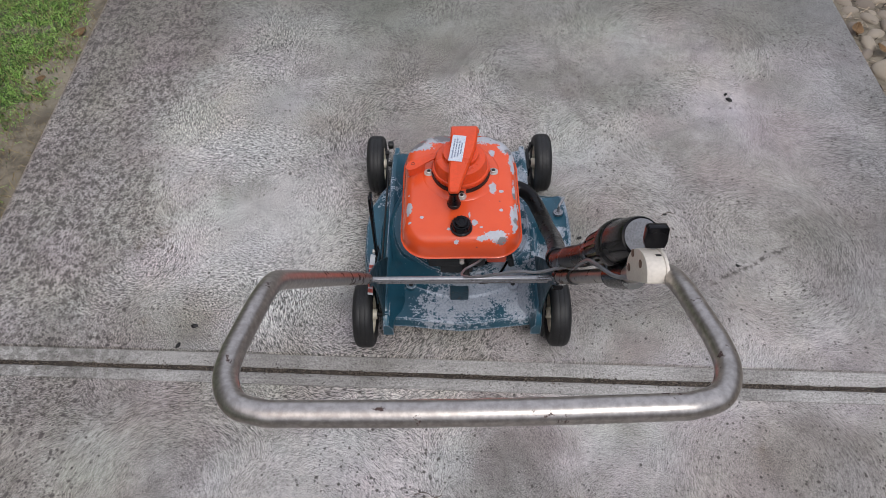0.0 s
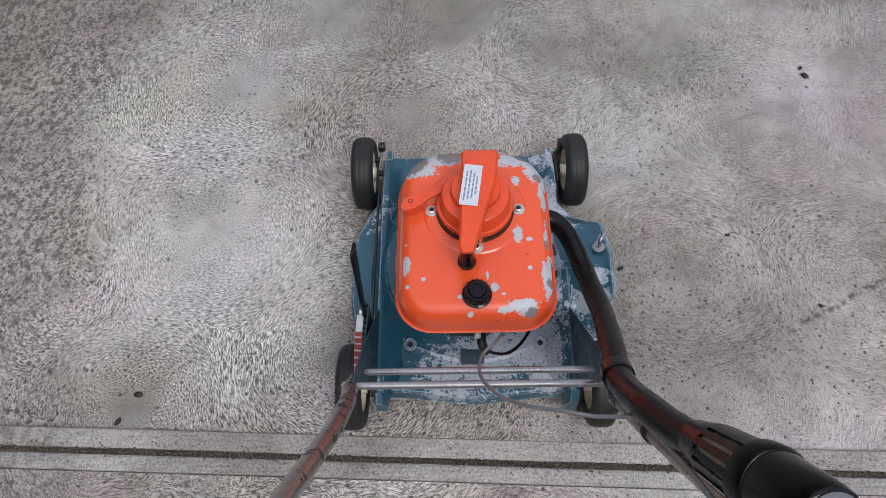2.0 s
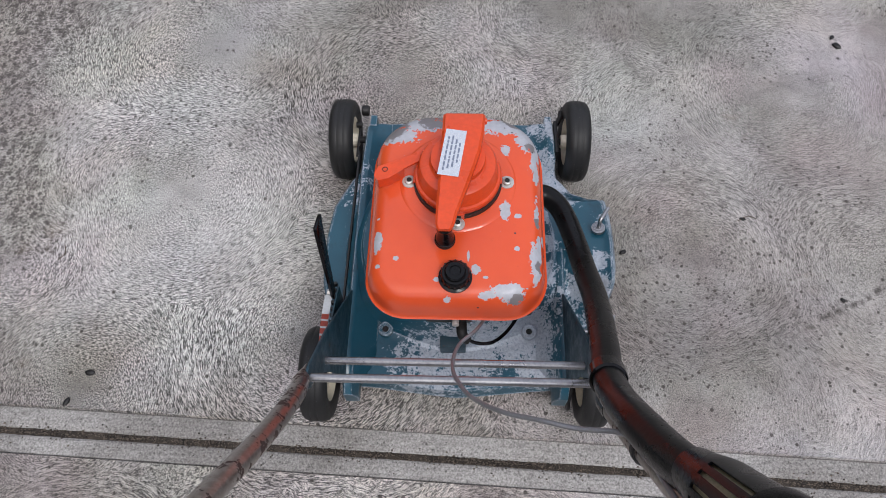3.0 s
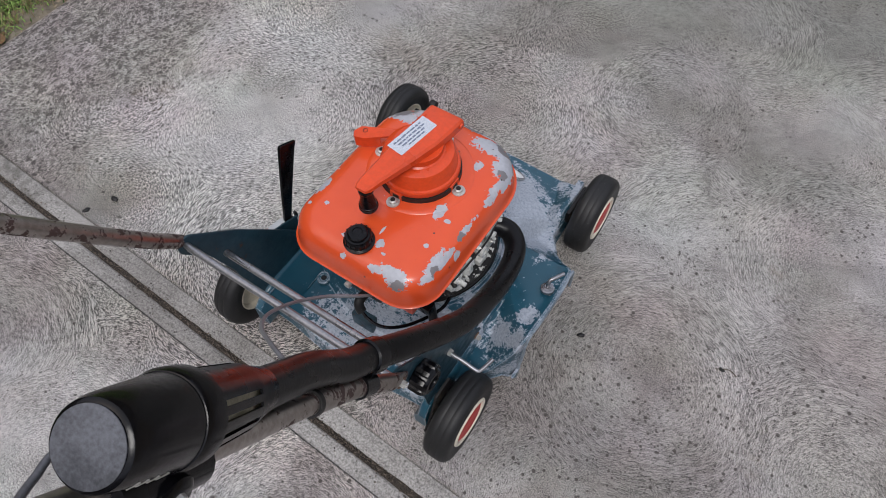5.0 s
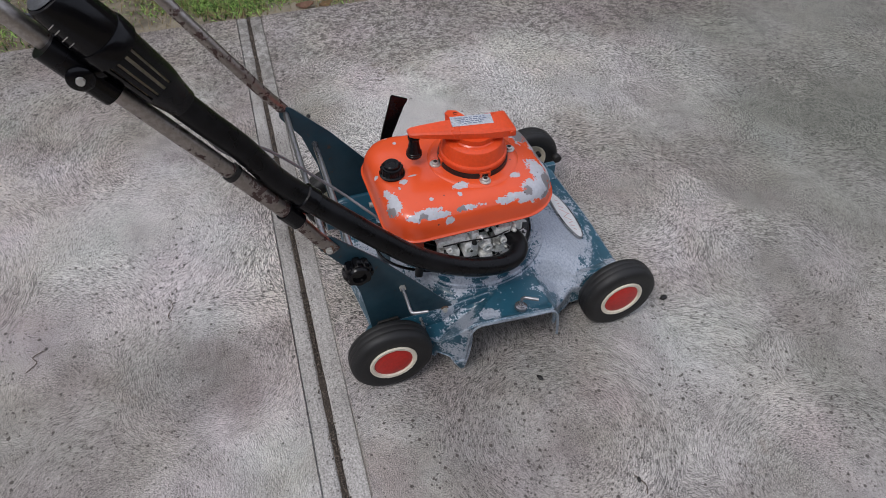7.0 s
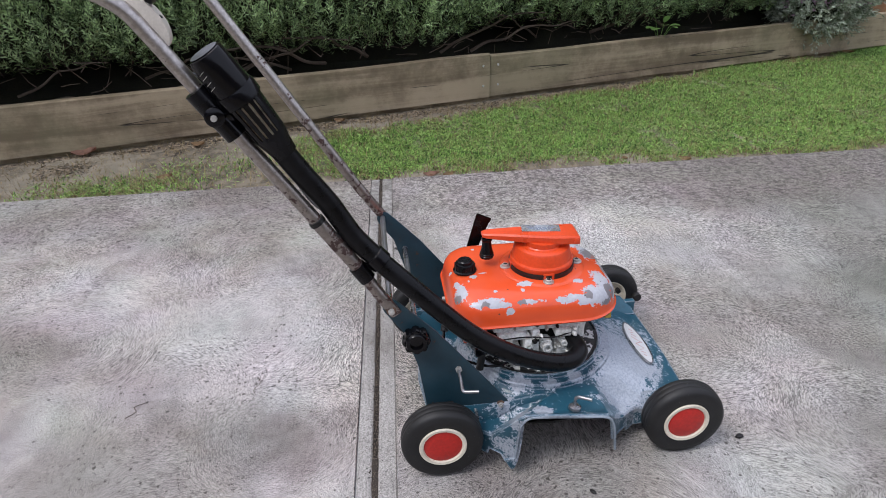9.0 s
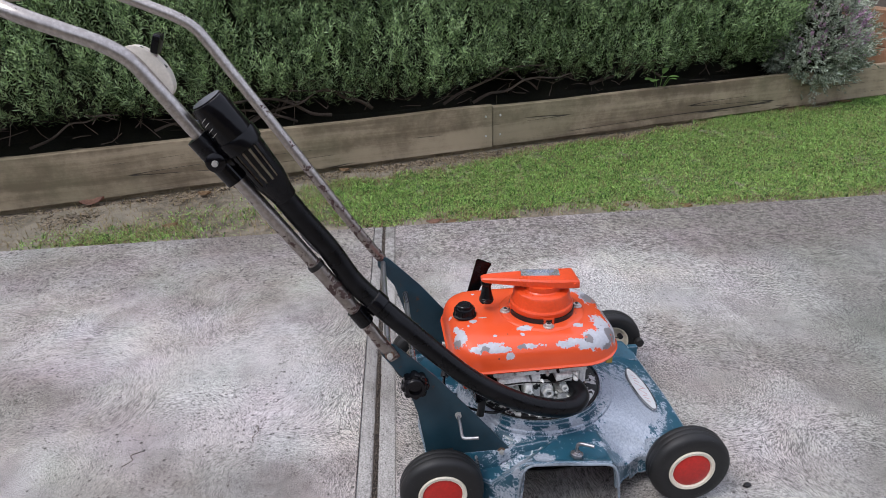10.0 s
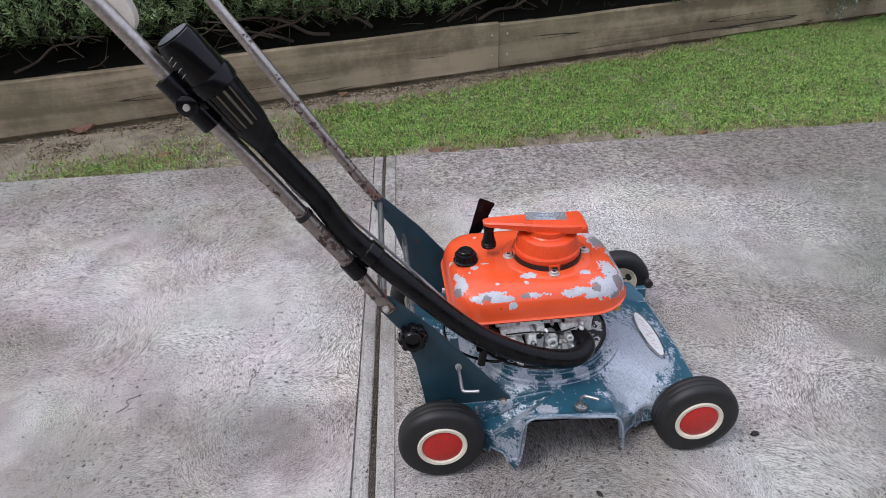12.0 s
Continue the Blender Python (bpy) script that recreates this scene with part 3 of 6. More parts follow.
def finish(name, bm, material, parent=None, label="", sharp=38.0):
    """Links a bmesh as one mesh object, smooth but for its sharp edges."""
    bmesh.ops.recalc_face_normals(bm, faces=bm.faces)
    limit = radians(sharp)
    for e in bm.edges:
        e.smooth = len(e.link_faces) == 2 and e.calc_face_angle(0.0) < limit
    for f in bm.faces:
        f.smooth = True
    me = bpy.data.meshes.new(name)
    bm.to_mesh(me)
    bm.free()
    me.materials.append(material)
    ob = new(name, me)
    if parent:
        ob.parent = parent
    return tagged(ob, label)


def part(name, bm, material, parent, label="", sharp=38.0):
    return finish(name, bm, material, parent, label, sharp)


def bevel(bm, width, segments=2, limit=30.0):
    edges = [e for e in bm.edges if len(e.link_faces) == 2 and e.calc_face_angle(0.0) > radians(limit)]
    bmesh.ops.bevel(bm, geom=edges, offset=width, segments=segments, affect="EDGES", profile=0.6)
    return bm


def box(x0, x1, y0, y1, z0, z1, round_by=0.0, bm=None):
    own = bmesh.new()
    bmesh.ops.create_cube(own, size=1.0)
    for v in own.verts:
        v.co = Vector(((x0 + x1) / 2 + v.co.x * (x1 - x0), (y0 + y1) / 2 + v.co.y * (y1 - y0), (z0 + z1) / 2 + v.co.z * (z1 - z0)))
    if round_by:
        bevel(own, round_by)
    return merge(bm, own) if bm else own


def merge(bm, other):
    me = bpy.data.meshes.new("join")
    other.to_mesh(me)
    other.free()
    bm.from_mesh(me)
    bpy.data.meshes.remove(me)
    return bm


def curve(points, steps=8):
    """A smooth line through the points."""
    p = [Vector(q) for q in points]
    p = [2 * p[0] - p[1], *p, 2 * p[-1] - p[-2]]
    out = []
    for i in range(1, len(p) - 2):
        for k in range(steps):
            t = k / steps
            a, b, c, d = p[i - 1], p[i], p[i + 1], p[i + 2]
            out.append(0.5 * (2 * b + (c - a) * t + (2 * a - 5 * b + 4 * c - d) * t * t + (3 * b - a - 3 * c + d) * t**3))
    return [*out, p[-2]]


def sweep(points, radius, seg=14, bm=None, flat=None):
    """A tube along the points; radius a number or one for each point; flat(i) squeezes the section along x."""
    bm = bm or bmesh.new()
    pts = [Vector(p) for p in points]
    radii = radius if isinstance(radius, (list, tuple)) else [radius] * len(pts)
    ahead = (pts[1] - pts[0]).normalized()
    side = ahead.orthogonal().normalized()
    rings = []
    for i, p in enumerate(pts):
        d = (pts[min(i + 1, len(pts) - 1)] - pts[max(i - 1, 0)]).normalized()
        side = (ahead.rotation_difference(d) @ side).normalized()
        ahead = d
        up = d.cross(side)
        ring = []
        for k in range(seg):
            a = 2 * math.pi * k / seg
            off = (side * math.cos(a) + up * math.sin(a)) * radii[i]
            if flat:
                off.x *= flat(i)
            ring.append(bm.verts.new(p + off))
        rings.append(ring)
    for a, b in zip(rings, rings[1:]):
        for k in range(seg):
            bm.faces.new((a[k], a[(k + 1) % seg], b[(k + 1) % seg], b[k]))
    bm.faces.new(rings[0][::-1])
    bm.faces.new(rings[-1])
    return bm


def lathe(profile, origin, axis=(0, 0, 1), seg=32, bm=None):
    """A turned shape: profile of (radius, height) along the axis from origin."""
    bm = bm or bmesh.new()
    d = Vector(axis).normalized()
    side = d.orthogonal().normalized()
    up = d.cross(side)
    o = Vector(origin)
    rings = []
    for r, h in profile:
        if r < 1e-6:
            rings.append([bm.verts.new(o + d * h)])
        else:
            rings.append([bm.verts.new(o + d * h + (side * math.cos(2 * math.pi * k / seg) + up * math.sin(2 * math.pi * k / seg)) * r) for k in range(seg)])
    for a, b in zip(rings, rings[1:]):
        for k in range(seg):
            j = (k + 1) % seg
            if len(a) == 1 and len(b) > 1:
                bm.faces.new((a[0], b[j], b[k]))
            elif len(b) == 1 and len(a) > 1:
                bm.faces.new((a[k], a[j], b[0]))
            elif len(a) > 1:
                bm.faces.new((a[k], a[j], b[j], b[k]))
    return bm


def prism(outline, depth, place, round_by=0.0):
    """A plate: an outline in (u, v), extruded by depth; place(u, v, w) gives its place in the world."""
    bm = bmesh.new()
    front = [bm.verts.new(place(u, v, 0.0)) for u, v in outline]
    back = [bm.verts.new(place(u, v, depth)) for u, v in outline]
    bm.faces.new(front)
    bm.faces.new(back[::-1])
    for k in range(len(front)):
        j = (k + 1) % len(front)
        bm.faces.new((front[j], front[k], back[k], back[j]))
    bmesh.ops.recalc_face_normals(bm, faces=bm.faces)
    if round_by:
        bevel(bm, round_by, 2, 50)
    return bm


def arc(cx, cy, r, a0, a1, n=8):
    return [(cx + r * math.cos(radians(a0 + (a1 - a0) * k / n)), cy + r * math.sin(radians(a0 + (a1 - a0) * k / n))) for k in range(n + 1)]


def step(v, a, b):
    t = min(max((v - a) / (b - a), 0.0), 1.0)
    return t * t * (3 - 2 * t)


def mesh_from_arrays(name, verts, size, material):
    """One mesh of many faces of the same number of corners (numpy, quick)."""
    count = len(verts) // size
    me = bpy.data.meshes.new(name)
    me.vertices.add(len(verts))
    me.vertices.foreach_set("co", np.asarray(verts, np.float32).ravel())
    me.loops.add(len(verts))
    me.loops.foreach_set("vertex_index", np.arange(len(verts), dtype=np.int32))
    me.polygons.add(count)
    me.polygons.foreach_set("loop_start", np.arange(0, len(verts), size, dtype=np.int32))
    me.update(calc_edges=True)
    me.materials.append(material)
    return new(name, me)


# ---------------- driveway, ground, lawn edge ----------------
EDGE_L, EDGE_R = -1.44, 1.5
JOINT = lambda x: -0.1375 - 0.041 * x


def ground_sheet():
    bm = bmesh.new()
    for x0, x1, y0, y1 in ((-400, 400, -400, 400),):
        vs = [bm.verts.new((x, y, -0.045)) for x, y in ((x0, y0), (x1, y0), (x1, y1), (x0, y1))]
        bm.faces.new(vs)
    return tagged(finish("ground", bm, SOIL), "bare brown soil round the driveway", "ground", kind="structure")


def slab(name, side, far, label, parent):
    """A concrete slab on one side of the joint: rounded lip, sunken trowelled border, brushed field."""
    rows_border = [(0.0052, -0.07), (0.0052, -0.008), (0.0075, -0.0045), (0.011, -0.003), (0.03, -0.0025), (0.0455, -0.003), (0.048, -0.006)]
    rows_field = [(0.048, -0.006), (0.05, 0.0022), (0.0535, 0.0012), (0.06, 0.0)]
    steps_y = [0.06 + (far - 0.06) * (k / 16) ** 1.3 for k in range(1, 17)]
    xs = [(EDGE_L, -0.07), (EDGE_L, -0.012), (EDGE_L + 0.004, -0.004), (EDGE_L + 0.012, 0.0)] + [(EDGE_L + 0.012 + (EDGE_R - EDGE_L - 0.024) * k / 20, 0.0) for k in range(1, 20)]
    xs += [(EDGE_R - 0.012, 0.0), (EDGE_R - 0.004, -0.004), (EDGE_R, -0.012), (EDGE_R, -0.07)]

    def sheet(rows):
        bm = bmesh.new()
        grid = []
        for u, z in rows:
            line = []
            u *= 0.87 if side < 0 and 0.02 < u < 0.07 else 1.0
            for x, drop in xs:
                wob = 0.0015 * noise.noise((x * 5, side * 9.0, 0)) + 0.0012 * noise.noise((x * 23, side * 4.0, 2))
                wob *= 1.0 if u < 0.02 else 0.4
                line.append(bm.verts.new((x, JOINT(x) + side * (u + wob), z + drop)))
            grid.append(line)
        for a, b in zip(grid, grid[1:]):
            for k in range(len(xs) - 1):
                bm.faces.new((a[k], a[k + 1], b[k + 1], b[k]))
        return bm

    body = finish(name, sheet(rows_field + [(u, 0.0) for u in steps_y]), CONCRETE, parent, label)
    finish("border", sheet(rows_border), TROWELLED, body, "smooth trowelled border strip")
    return body


def driveway():
    bm = bmesh.new()
    n = 240
    line = []
    for k in range(n + 1):
        x = EDGE_L + (EDGE_R - EDGE_L) * k / n
        z = -0.0075 + 0.004 * noise.noise((x * 31, 1, 1)) + 0.003 * noise.noise((x * 6, 4, 1))
        line.append([bm.verts.new((x, JOINT(x) + d, z + (0.003 if d == 0 else 0))) for d in (-0.0105, 0, 0.0105)])
    for a, b in zip(line, line[1:]):
        for k in range(2):
            bm.faces.new((a[k], b[k], b[k + 1], a[k + 1]))
    base = tagged(finish("driveway", bm, DIRT), "swirl-brushed grey concrete driveway with a dirt-filled joint", "driveway", kind="structure")
    # crumbs of dirt and grit that fill the joint
    rng = np.random.default_rng(17)
    count = 5200
    x = rng.uniform(EDGE_L + 0.02, EDGE_R - 0.02, count)
    size = rng.uniform(0.0007, 0.0026, count)
    off = rng.normal(0, 0.0034, count)
    spill = rng.random(count) < 0.12
    off = np.where(spill, rng.normal(0, 0.014, count), np.clip(off, -0.0058, 0.0058))
    at = np.stack([x, JOINT(x) + off, np.where(spill, -0.0025, -0.006 + rng.uniform(0, 0.003, count))], 1)
    turn = rng.uniform(0, 6.28, count)
    corner = []
    for k in range(4):
        a = turn + k * math.pi / 2
        corner.append(at + np.stack([np.cos(a) * size * 1.3, np.sin(a) * size, -0.3 * size], 1))
    tip = at + np.stack([size * 0.2, size * 0.1, size * 0.9], 1)
    tris = np.stack([np.stack([corner[k], corner[(k + 1) % 4], tip], 1) for k in range(4)], 1).reshape(-1, 3)
    grit = mesh_from_arrays("joint_grit", tris, 3, GRIT)
    grit.parent = base
    tagged(grit, "dark crumbs of dirt in the joint", kind="stuff")
    slab("slab", 1, 9.0, "grey concrete slab with swirling brush marks", base)
    slab("slab", -1, 6.0, "", base)
    return base


def plain_walls():
    """Plain walls added round the driveway, out of view, to cut off low sky light."""
    wall = plain("sky_block_grey", (0.2, 0.185, 0.17), 0.9, 0, 0.25, 6, 0.4)
    dark_block = plain("sky_block_dark", (0.12, 0.1, 0.08), 0.9, 0, 0.3, 6, 0.4)
    # the one behind the hedge is tall, to darken reflections on the mower
    for name, dims, mat, label in (("sky_block_rear", (-5.4, 9, -7.3, -7.0, -0.1, 3.4), wall, "added plain wall across the driveway's end, out of view, blocks low sky"), ("sky_block_side", (6.5, 6.7, -7.0, 16, -0.1, 2.6), dark_block, "added dark wall beyond the pebble bed, out of view, blocks low sky"),
                                   ("sky_block_far", (-5.4, 6.5, 16, 16.2, -0.1, 3.0), dark_block, "added dark wall at the far end, out of view, blocks low sky"), ("sky_block_hedge", (-5.6, -5.4, -7, 16, -0.1, 4.6), dark_block, "added tall dark wall behind the hedge, out of view, blocks low sky")):
        tagged(finish(name, box(*dims), mat), label, "wall", kind="structure")


TIMBER_X = lambda y: -2.507 - 0.267 * y


def in_lawn(x, y):
    """How thick the lawn grows at a place, 0 to 1."""
    wob = noise.noise((x * 2.3, y * 2.3, 0.3)) + 0.5 * noise.noise((x * 7, y * 7, 2.0))
    from_slab, from_timber = EDGE_L - x, x - TIMBER_X(y)
    margin = 0.29 - 0.17 * step(y, 0.3, 0.8) + 0.14 * math.exp(-(((y - 1.55) / 0.14) ** 2)) - 0.1 * step(y, 1.9, 2.5)
    thick = step(from_slab + 0.08 * wob, 0.04, 0.2) * step(from_timber - margin + 0.14 * wob, -0.1, 0.12)
    thick *= step(y + 0.35 * wob, -0.75, -0.1)
    if from_slab < 0.4:
        for at, wide, deep in ((0.68, 0.19, 0.24), (1.12, 0.1, 0.22), (0.1, 0.12, 0.12), (1.75, 0.1, 0.1)):
            thick *= 1.0 - 0.92 * math.exp(-(((y - at) / wide) ** 4)) * step(deep - from_slab + 0.1 * wob, 0.0, 0.08)
    patch = math.exp(-(((x + 1.58) / 0.1) ** 2 + ((y + 1.28) / 0.3) ** 2)) + 0.5 * math.exp(-(((x + 1.75) / 0.12) ** 2 + ((y + 0.85) / 0.25) ** 2))
    return max(thick, 0.75 * patch * (0.6 + 0.6 * wob))


def blades(name, count, region, accept, length, width, material, lean=0.7, z0=-0.04):
    """Many thin bent blades, two quads each, as one mesh."""
    rng = random.Random(len(name) * 7 + count)
    quads = []
    made = 0
    while made < count:
        x, y = region(rng)
        if rng.random() > accept(x, y):
            made += 0.02
            continue
        made += 1
        tuft = noise.noise((x * 26, y * 26, 1.0))
        a, h = rng.uniform(0, 2 * math.pi), rng.uniform(*length) * (1.0 + 0.7 * tuft)
        w = rng.uniform(*width) / 2
        tilt = rng.uniform(0.15, lean)
        dx, dy = math.cos(a), math.sin(a)
        b = rng.uniform(0, 2 * math.pi)
        wx, wy = math.cos(b) * w, math.sin(b) * w
        m = (x + dx * tilt * h * 0.35, y + dy * tilt * h * 0.35, z0 + h * 0.62)
        t = (x + dx * tilt * h * 1.1, y + dy * tilt * h * 1.1, z0 + h * (1.0 - 0.25 * tilt))
        quads += [(x - wx, y - wy, z0), (x + wx, y + wy, z0), (m[0] + wx * 0.8, m[1] + wy * 0.8, m[2]), (m[0] - wx * 0.8, m[1] - wy * 0.8, m[2])]
        quads += [(m[0] - wx * 0.8, m[1] - wy * 0.8, m[2]), (m[0] + wx * 0.8, m[1] + wy * 0.8, m[2]), (t[0] + wx * 0.15, t[1] + wy * 0.15, t[2]), (t[0] - wx * 0.15, t[1] - wy * 0.15, t[2])]
    return mesh_from_arrays(name, np.array(quads), 4, material)


def lawn():
    whole = lambda rng: (rng.uniform(-3.6, EDGE_L), rng.uniform(-1.7, 4.8))
    grass = blades("lawn", 300000, whole, in_lawn, (0.014, 0.032), (0.0032, 0.0062), GRASS, 1.5)
    tagged(grass, "short green lawn grass beside the driveway", "grass", kind="stuff")

    def thin(x, y):
        t = in_lawn(x, y)
        return (0.12 + 0.6 * step(t, 0.02, 0.35) * (1 - 0.75 * step(t, 0.5, 0.9))) * (1.0 if x > TIMBER_X(y) + 0.02 else 0.0)

    tagged(blades("dry_grass", 32000, lambda rng: (rng.uniform(-3.3, EDGE_L - 0.005), rng.uniform(-1.9, 3.6)), thin, (0.015, 0.05), (0.0015, 0.0035), STRAW, 1.6), "straw-coloured dry grass on bare soil", "dry grass", kind="stuff")
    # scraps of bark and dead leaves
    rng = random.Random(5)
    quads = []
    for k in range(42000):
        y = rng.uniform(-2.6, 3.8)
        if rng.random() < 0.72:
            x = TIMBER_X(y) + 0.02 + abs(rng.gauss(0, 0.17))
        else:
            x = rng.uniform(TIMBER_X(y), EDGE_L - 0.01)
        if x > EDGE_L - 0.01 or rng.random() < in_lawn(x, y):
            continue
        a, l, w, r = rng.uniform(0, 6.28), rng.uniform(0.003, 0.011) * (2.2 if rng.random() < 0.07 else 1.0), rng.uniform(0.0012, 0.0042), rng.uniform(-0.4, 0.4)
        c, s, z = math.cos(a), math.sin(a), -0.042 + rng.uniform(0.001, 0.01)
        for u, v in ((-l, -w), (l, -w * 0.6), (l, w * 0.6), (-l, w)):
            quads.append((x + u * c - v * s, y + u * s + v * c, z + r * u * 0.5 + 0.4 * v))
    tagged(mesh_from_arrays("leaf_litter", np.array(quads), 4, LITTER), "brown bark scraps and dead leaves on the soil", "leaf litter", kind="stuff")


def mound(name, region, height, material, label, category):
    """Uneven soil just under the slab's top, as a fine grid."""
    x0, x1, y0, y1, step_by = region
    bm = bmesh.new()
    nx, ny = int((x1(y0) - x0(y0)) / step_by) + 2, int((y1 - y0) / step_by)
    rows = []
    for j in range(ny + 1):
        y = y0 + (y1 - y0) * j / ny
        row = []
        for i in range(nx + 1):
            x = x0(y) + (x1(y) - x0(y)) * i / nx
            row.append(bm.verts.new((x, y, height(x, y))))
        rows.append(row)
    for a, b in zip(rows, rows[1:]):
        for i in range(nx):
            bm.faces.new((a[i], a[i + 1], b[i + 1], b[i]))
    return tagged(finish(name, bm, material, sharp=80), label, category, kind="structure")


def soil_strip():
    high = lambda x, y: -0.032 - 0.016 * (1 - step(x - TIMBER_X(y), 0.02, 0.08)) + 0.012 * noise.noise((x * 4, y * 4, 0)) + 0.008 * noise.noise((x * 14, y * 14, 3)) + 0.004 * noise.noise((x * 45, y * 45, 5))
    mound("soil_strip", (lambda y: TIMBER_X(y) - 0.02, lambda y: EDGE_L + 0.003, -3.2, 5.0, 0.05), high, SOIL, "dry brown soil between driveway and timber edging", "soil")
    bed = lambda x, y: 0.13 + 0.03 * noise.noise((x * 5, y * 5, 0))
    mound("garden_bed", (lambda y: TIMBER_X(y) - 2.6, lambda y: TIMBER_X(y) - 0.03, -3.4, 4.3, 0.12), bed, SOIL, "raised soil bed behind the timber edging", "garden bed")


def board(y0, y1, z0, z1, off, seed, label):
    """A weathered timber board standing on edge along the bed."""
    bm = bmesh.new()
    n = 26
    rings = []
    for k in range(n + 1):
        y = y0 + (y1 - y0) * k / n
        x = TIMBER_X(y) + off + 0.006 * noise.noise((y * 0.9, seed, 0))
        zt = z1 + 0.008 * noise.noise((y * 1.4, seed, 5)) + 0.002 * noise.noise((y * 9, seed, 5))
        b = 0.005
        rings.append([bm.verts.new(p) for p in ((x - 0.042, y, z0), (x - 0.042, y, -0.012), (x, y, -0.012 + 0.004 * noise.noise((y * 3, seed, 1))), (x + 0.001, y, zt - b), (x - b, y, zt), (x - 0.05 + b, y, zt), (x - 0.05, y, zt - b), (x - 0.05, y, z0))])
    for a, b in zip(rings, rings[1:]):
        for i in range(7):
            bm.faces.new((a[i], a[i + 1], b[i + 1], b[i]))
    bm.faces.new(rings[0])
    bm.faces.new(rings[-1][::-1])
    ob = finish("timber_board", bm, TIMBER)
    return tagged(ob, label, "timber edging", "timber edging")


def screw(parent, x, y, z, axis, r=0.006, material=ZINC, name="screw"):
    return part(name, lathe([(0, 0.0), (r, 0.0), (r, 0.002), (r * 0.8, 0.0035), (0, 0.0035)], (x, y, z), axis, 12), material, parent)


def edging():
    one = board(-3.6, 0.628, -0.06, 0.243, 0.0, 3, "weathered grey-brown timber edging board with long cracks")
    two = board(0.633, 3.98, -0.06, 0.233, -0.012, 8, "weathered timber edging board with greenish stains")
    for ob, y in ((one, 0.585), (two, 0.68)):
        for z in (0.06, 0.18):
            screw(ob, TIMBER_X(y) + 0.002, y, z, (1, 0.267, 0), 0.007)
    # stacked stained sleepers at the far end of the bed
    for k in range(3):
        bm = box(-4.6, -3.62, 3.98 + 0.01 * k, 4.2, 0.18 + 0.14 * k, 0.315 + 0.14 * k, 0.006)
        tagged(finish("sleeper", bm, REDWOOD), "red-brown stained timber sleeper stacked at the bed's end", "sleeper", "stacked sleepers")


# ---------------- planting ----------------


def sprigs(name, count, place, needles, length, reach, width, material, seed, droop=0.0):
    """Leafy sprigs: stems with needles all round them, each needle a narrow diamond."""
    rng = np.random.default_rng(seed)
    base, way = place(rng, count)
    way /= np.linalg.norm(way, axis=1, keepdims=True)
    side = np.cross(way, rng.normal(size=way.shape))
    side /= np.linalg.norm(side, axis=1, keepdims=True)
    other = np.cross(way, side)
    size = rng.uniform(*length, count)
    verts = np.empty((count, needles, 4, 3), np.float32)
    for k in range(needles):
        t = (k + rng.random(count)) / needles
        a = k * 2.4 + rng.random(count) * 0.8
        out = np.cos(a)[:, None] * side + np.sin(a)[:, None] * other
        root = base + way * (t * size)[:, None]
        spread = 1.15 - 0.75 * t
        d = out * spread[:, None] + way * 0.75
        d[:, 2] -= droop
        d /= np.linalg.norm(d, axis=1, keepdims=True)
        w = np.cross(d, out + 0.6 * rng.normal(size=d.shape))
        w /= np.linalg.norm(w, axis=1, keepdims=True)
        l = rng.uniform(*reach, count)[:, None] * (1.1 - 0.45 * t)[:, None]
        half = w * (width / 2)
        verts[:, k, 0], verts[:, k, 1], verts[:, k, 2], verts[:, k, 3] = root, root + d * l * 0.5 + half, root + d * l, root + d * l * 0.5 - half
    return mesh_from_arrays(name, verts.reshape(-1, 3), 4, material)


def hedge_face(y, z):
    """How far behind the timber's face the hedge's surface stands."""
    low = 0.2 * math.exp(-(((z - 0.22) / 0.14) ** 2))
    bulge = -0.05 * math.sin((z - 0.3) * 2.6) - 0.08 * noise.noise((y * 1.6, z * 2.0, 4.0)) - 0.05 * noise.noise((y * 4.3, z * 4.3, 1.0))
    hollow = 0.4 * math.exp(-(((y - 0.83) / 0.3) ** 2 + ((z - 0.27) / 0.11) ** 2)) + 0.3 * math.exp(-(((y + 0.75) / 0.3) ** 2 + ((z - 0.22) / 0.12) ** 2)) + 0.3 * math.exp(-(((y + 1.7) / 0.55) ** 2 + ((z - 0.24) / 0.11) ** 2))
    return 0.1 + low + bulge + hollow + 0.35 * max(z - 1.15, 0.0)


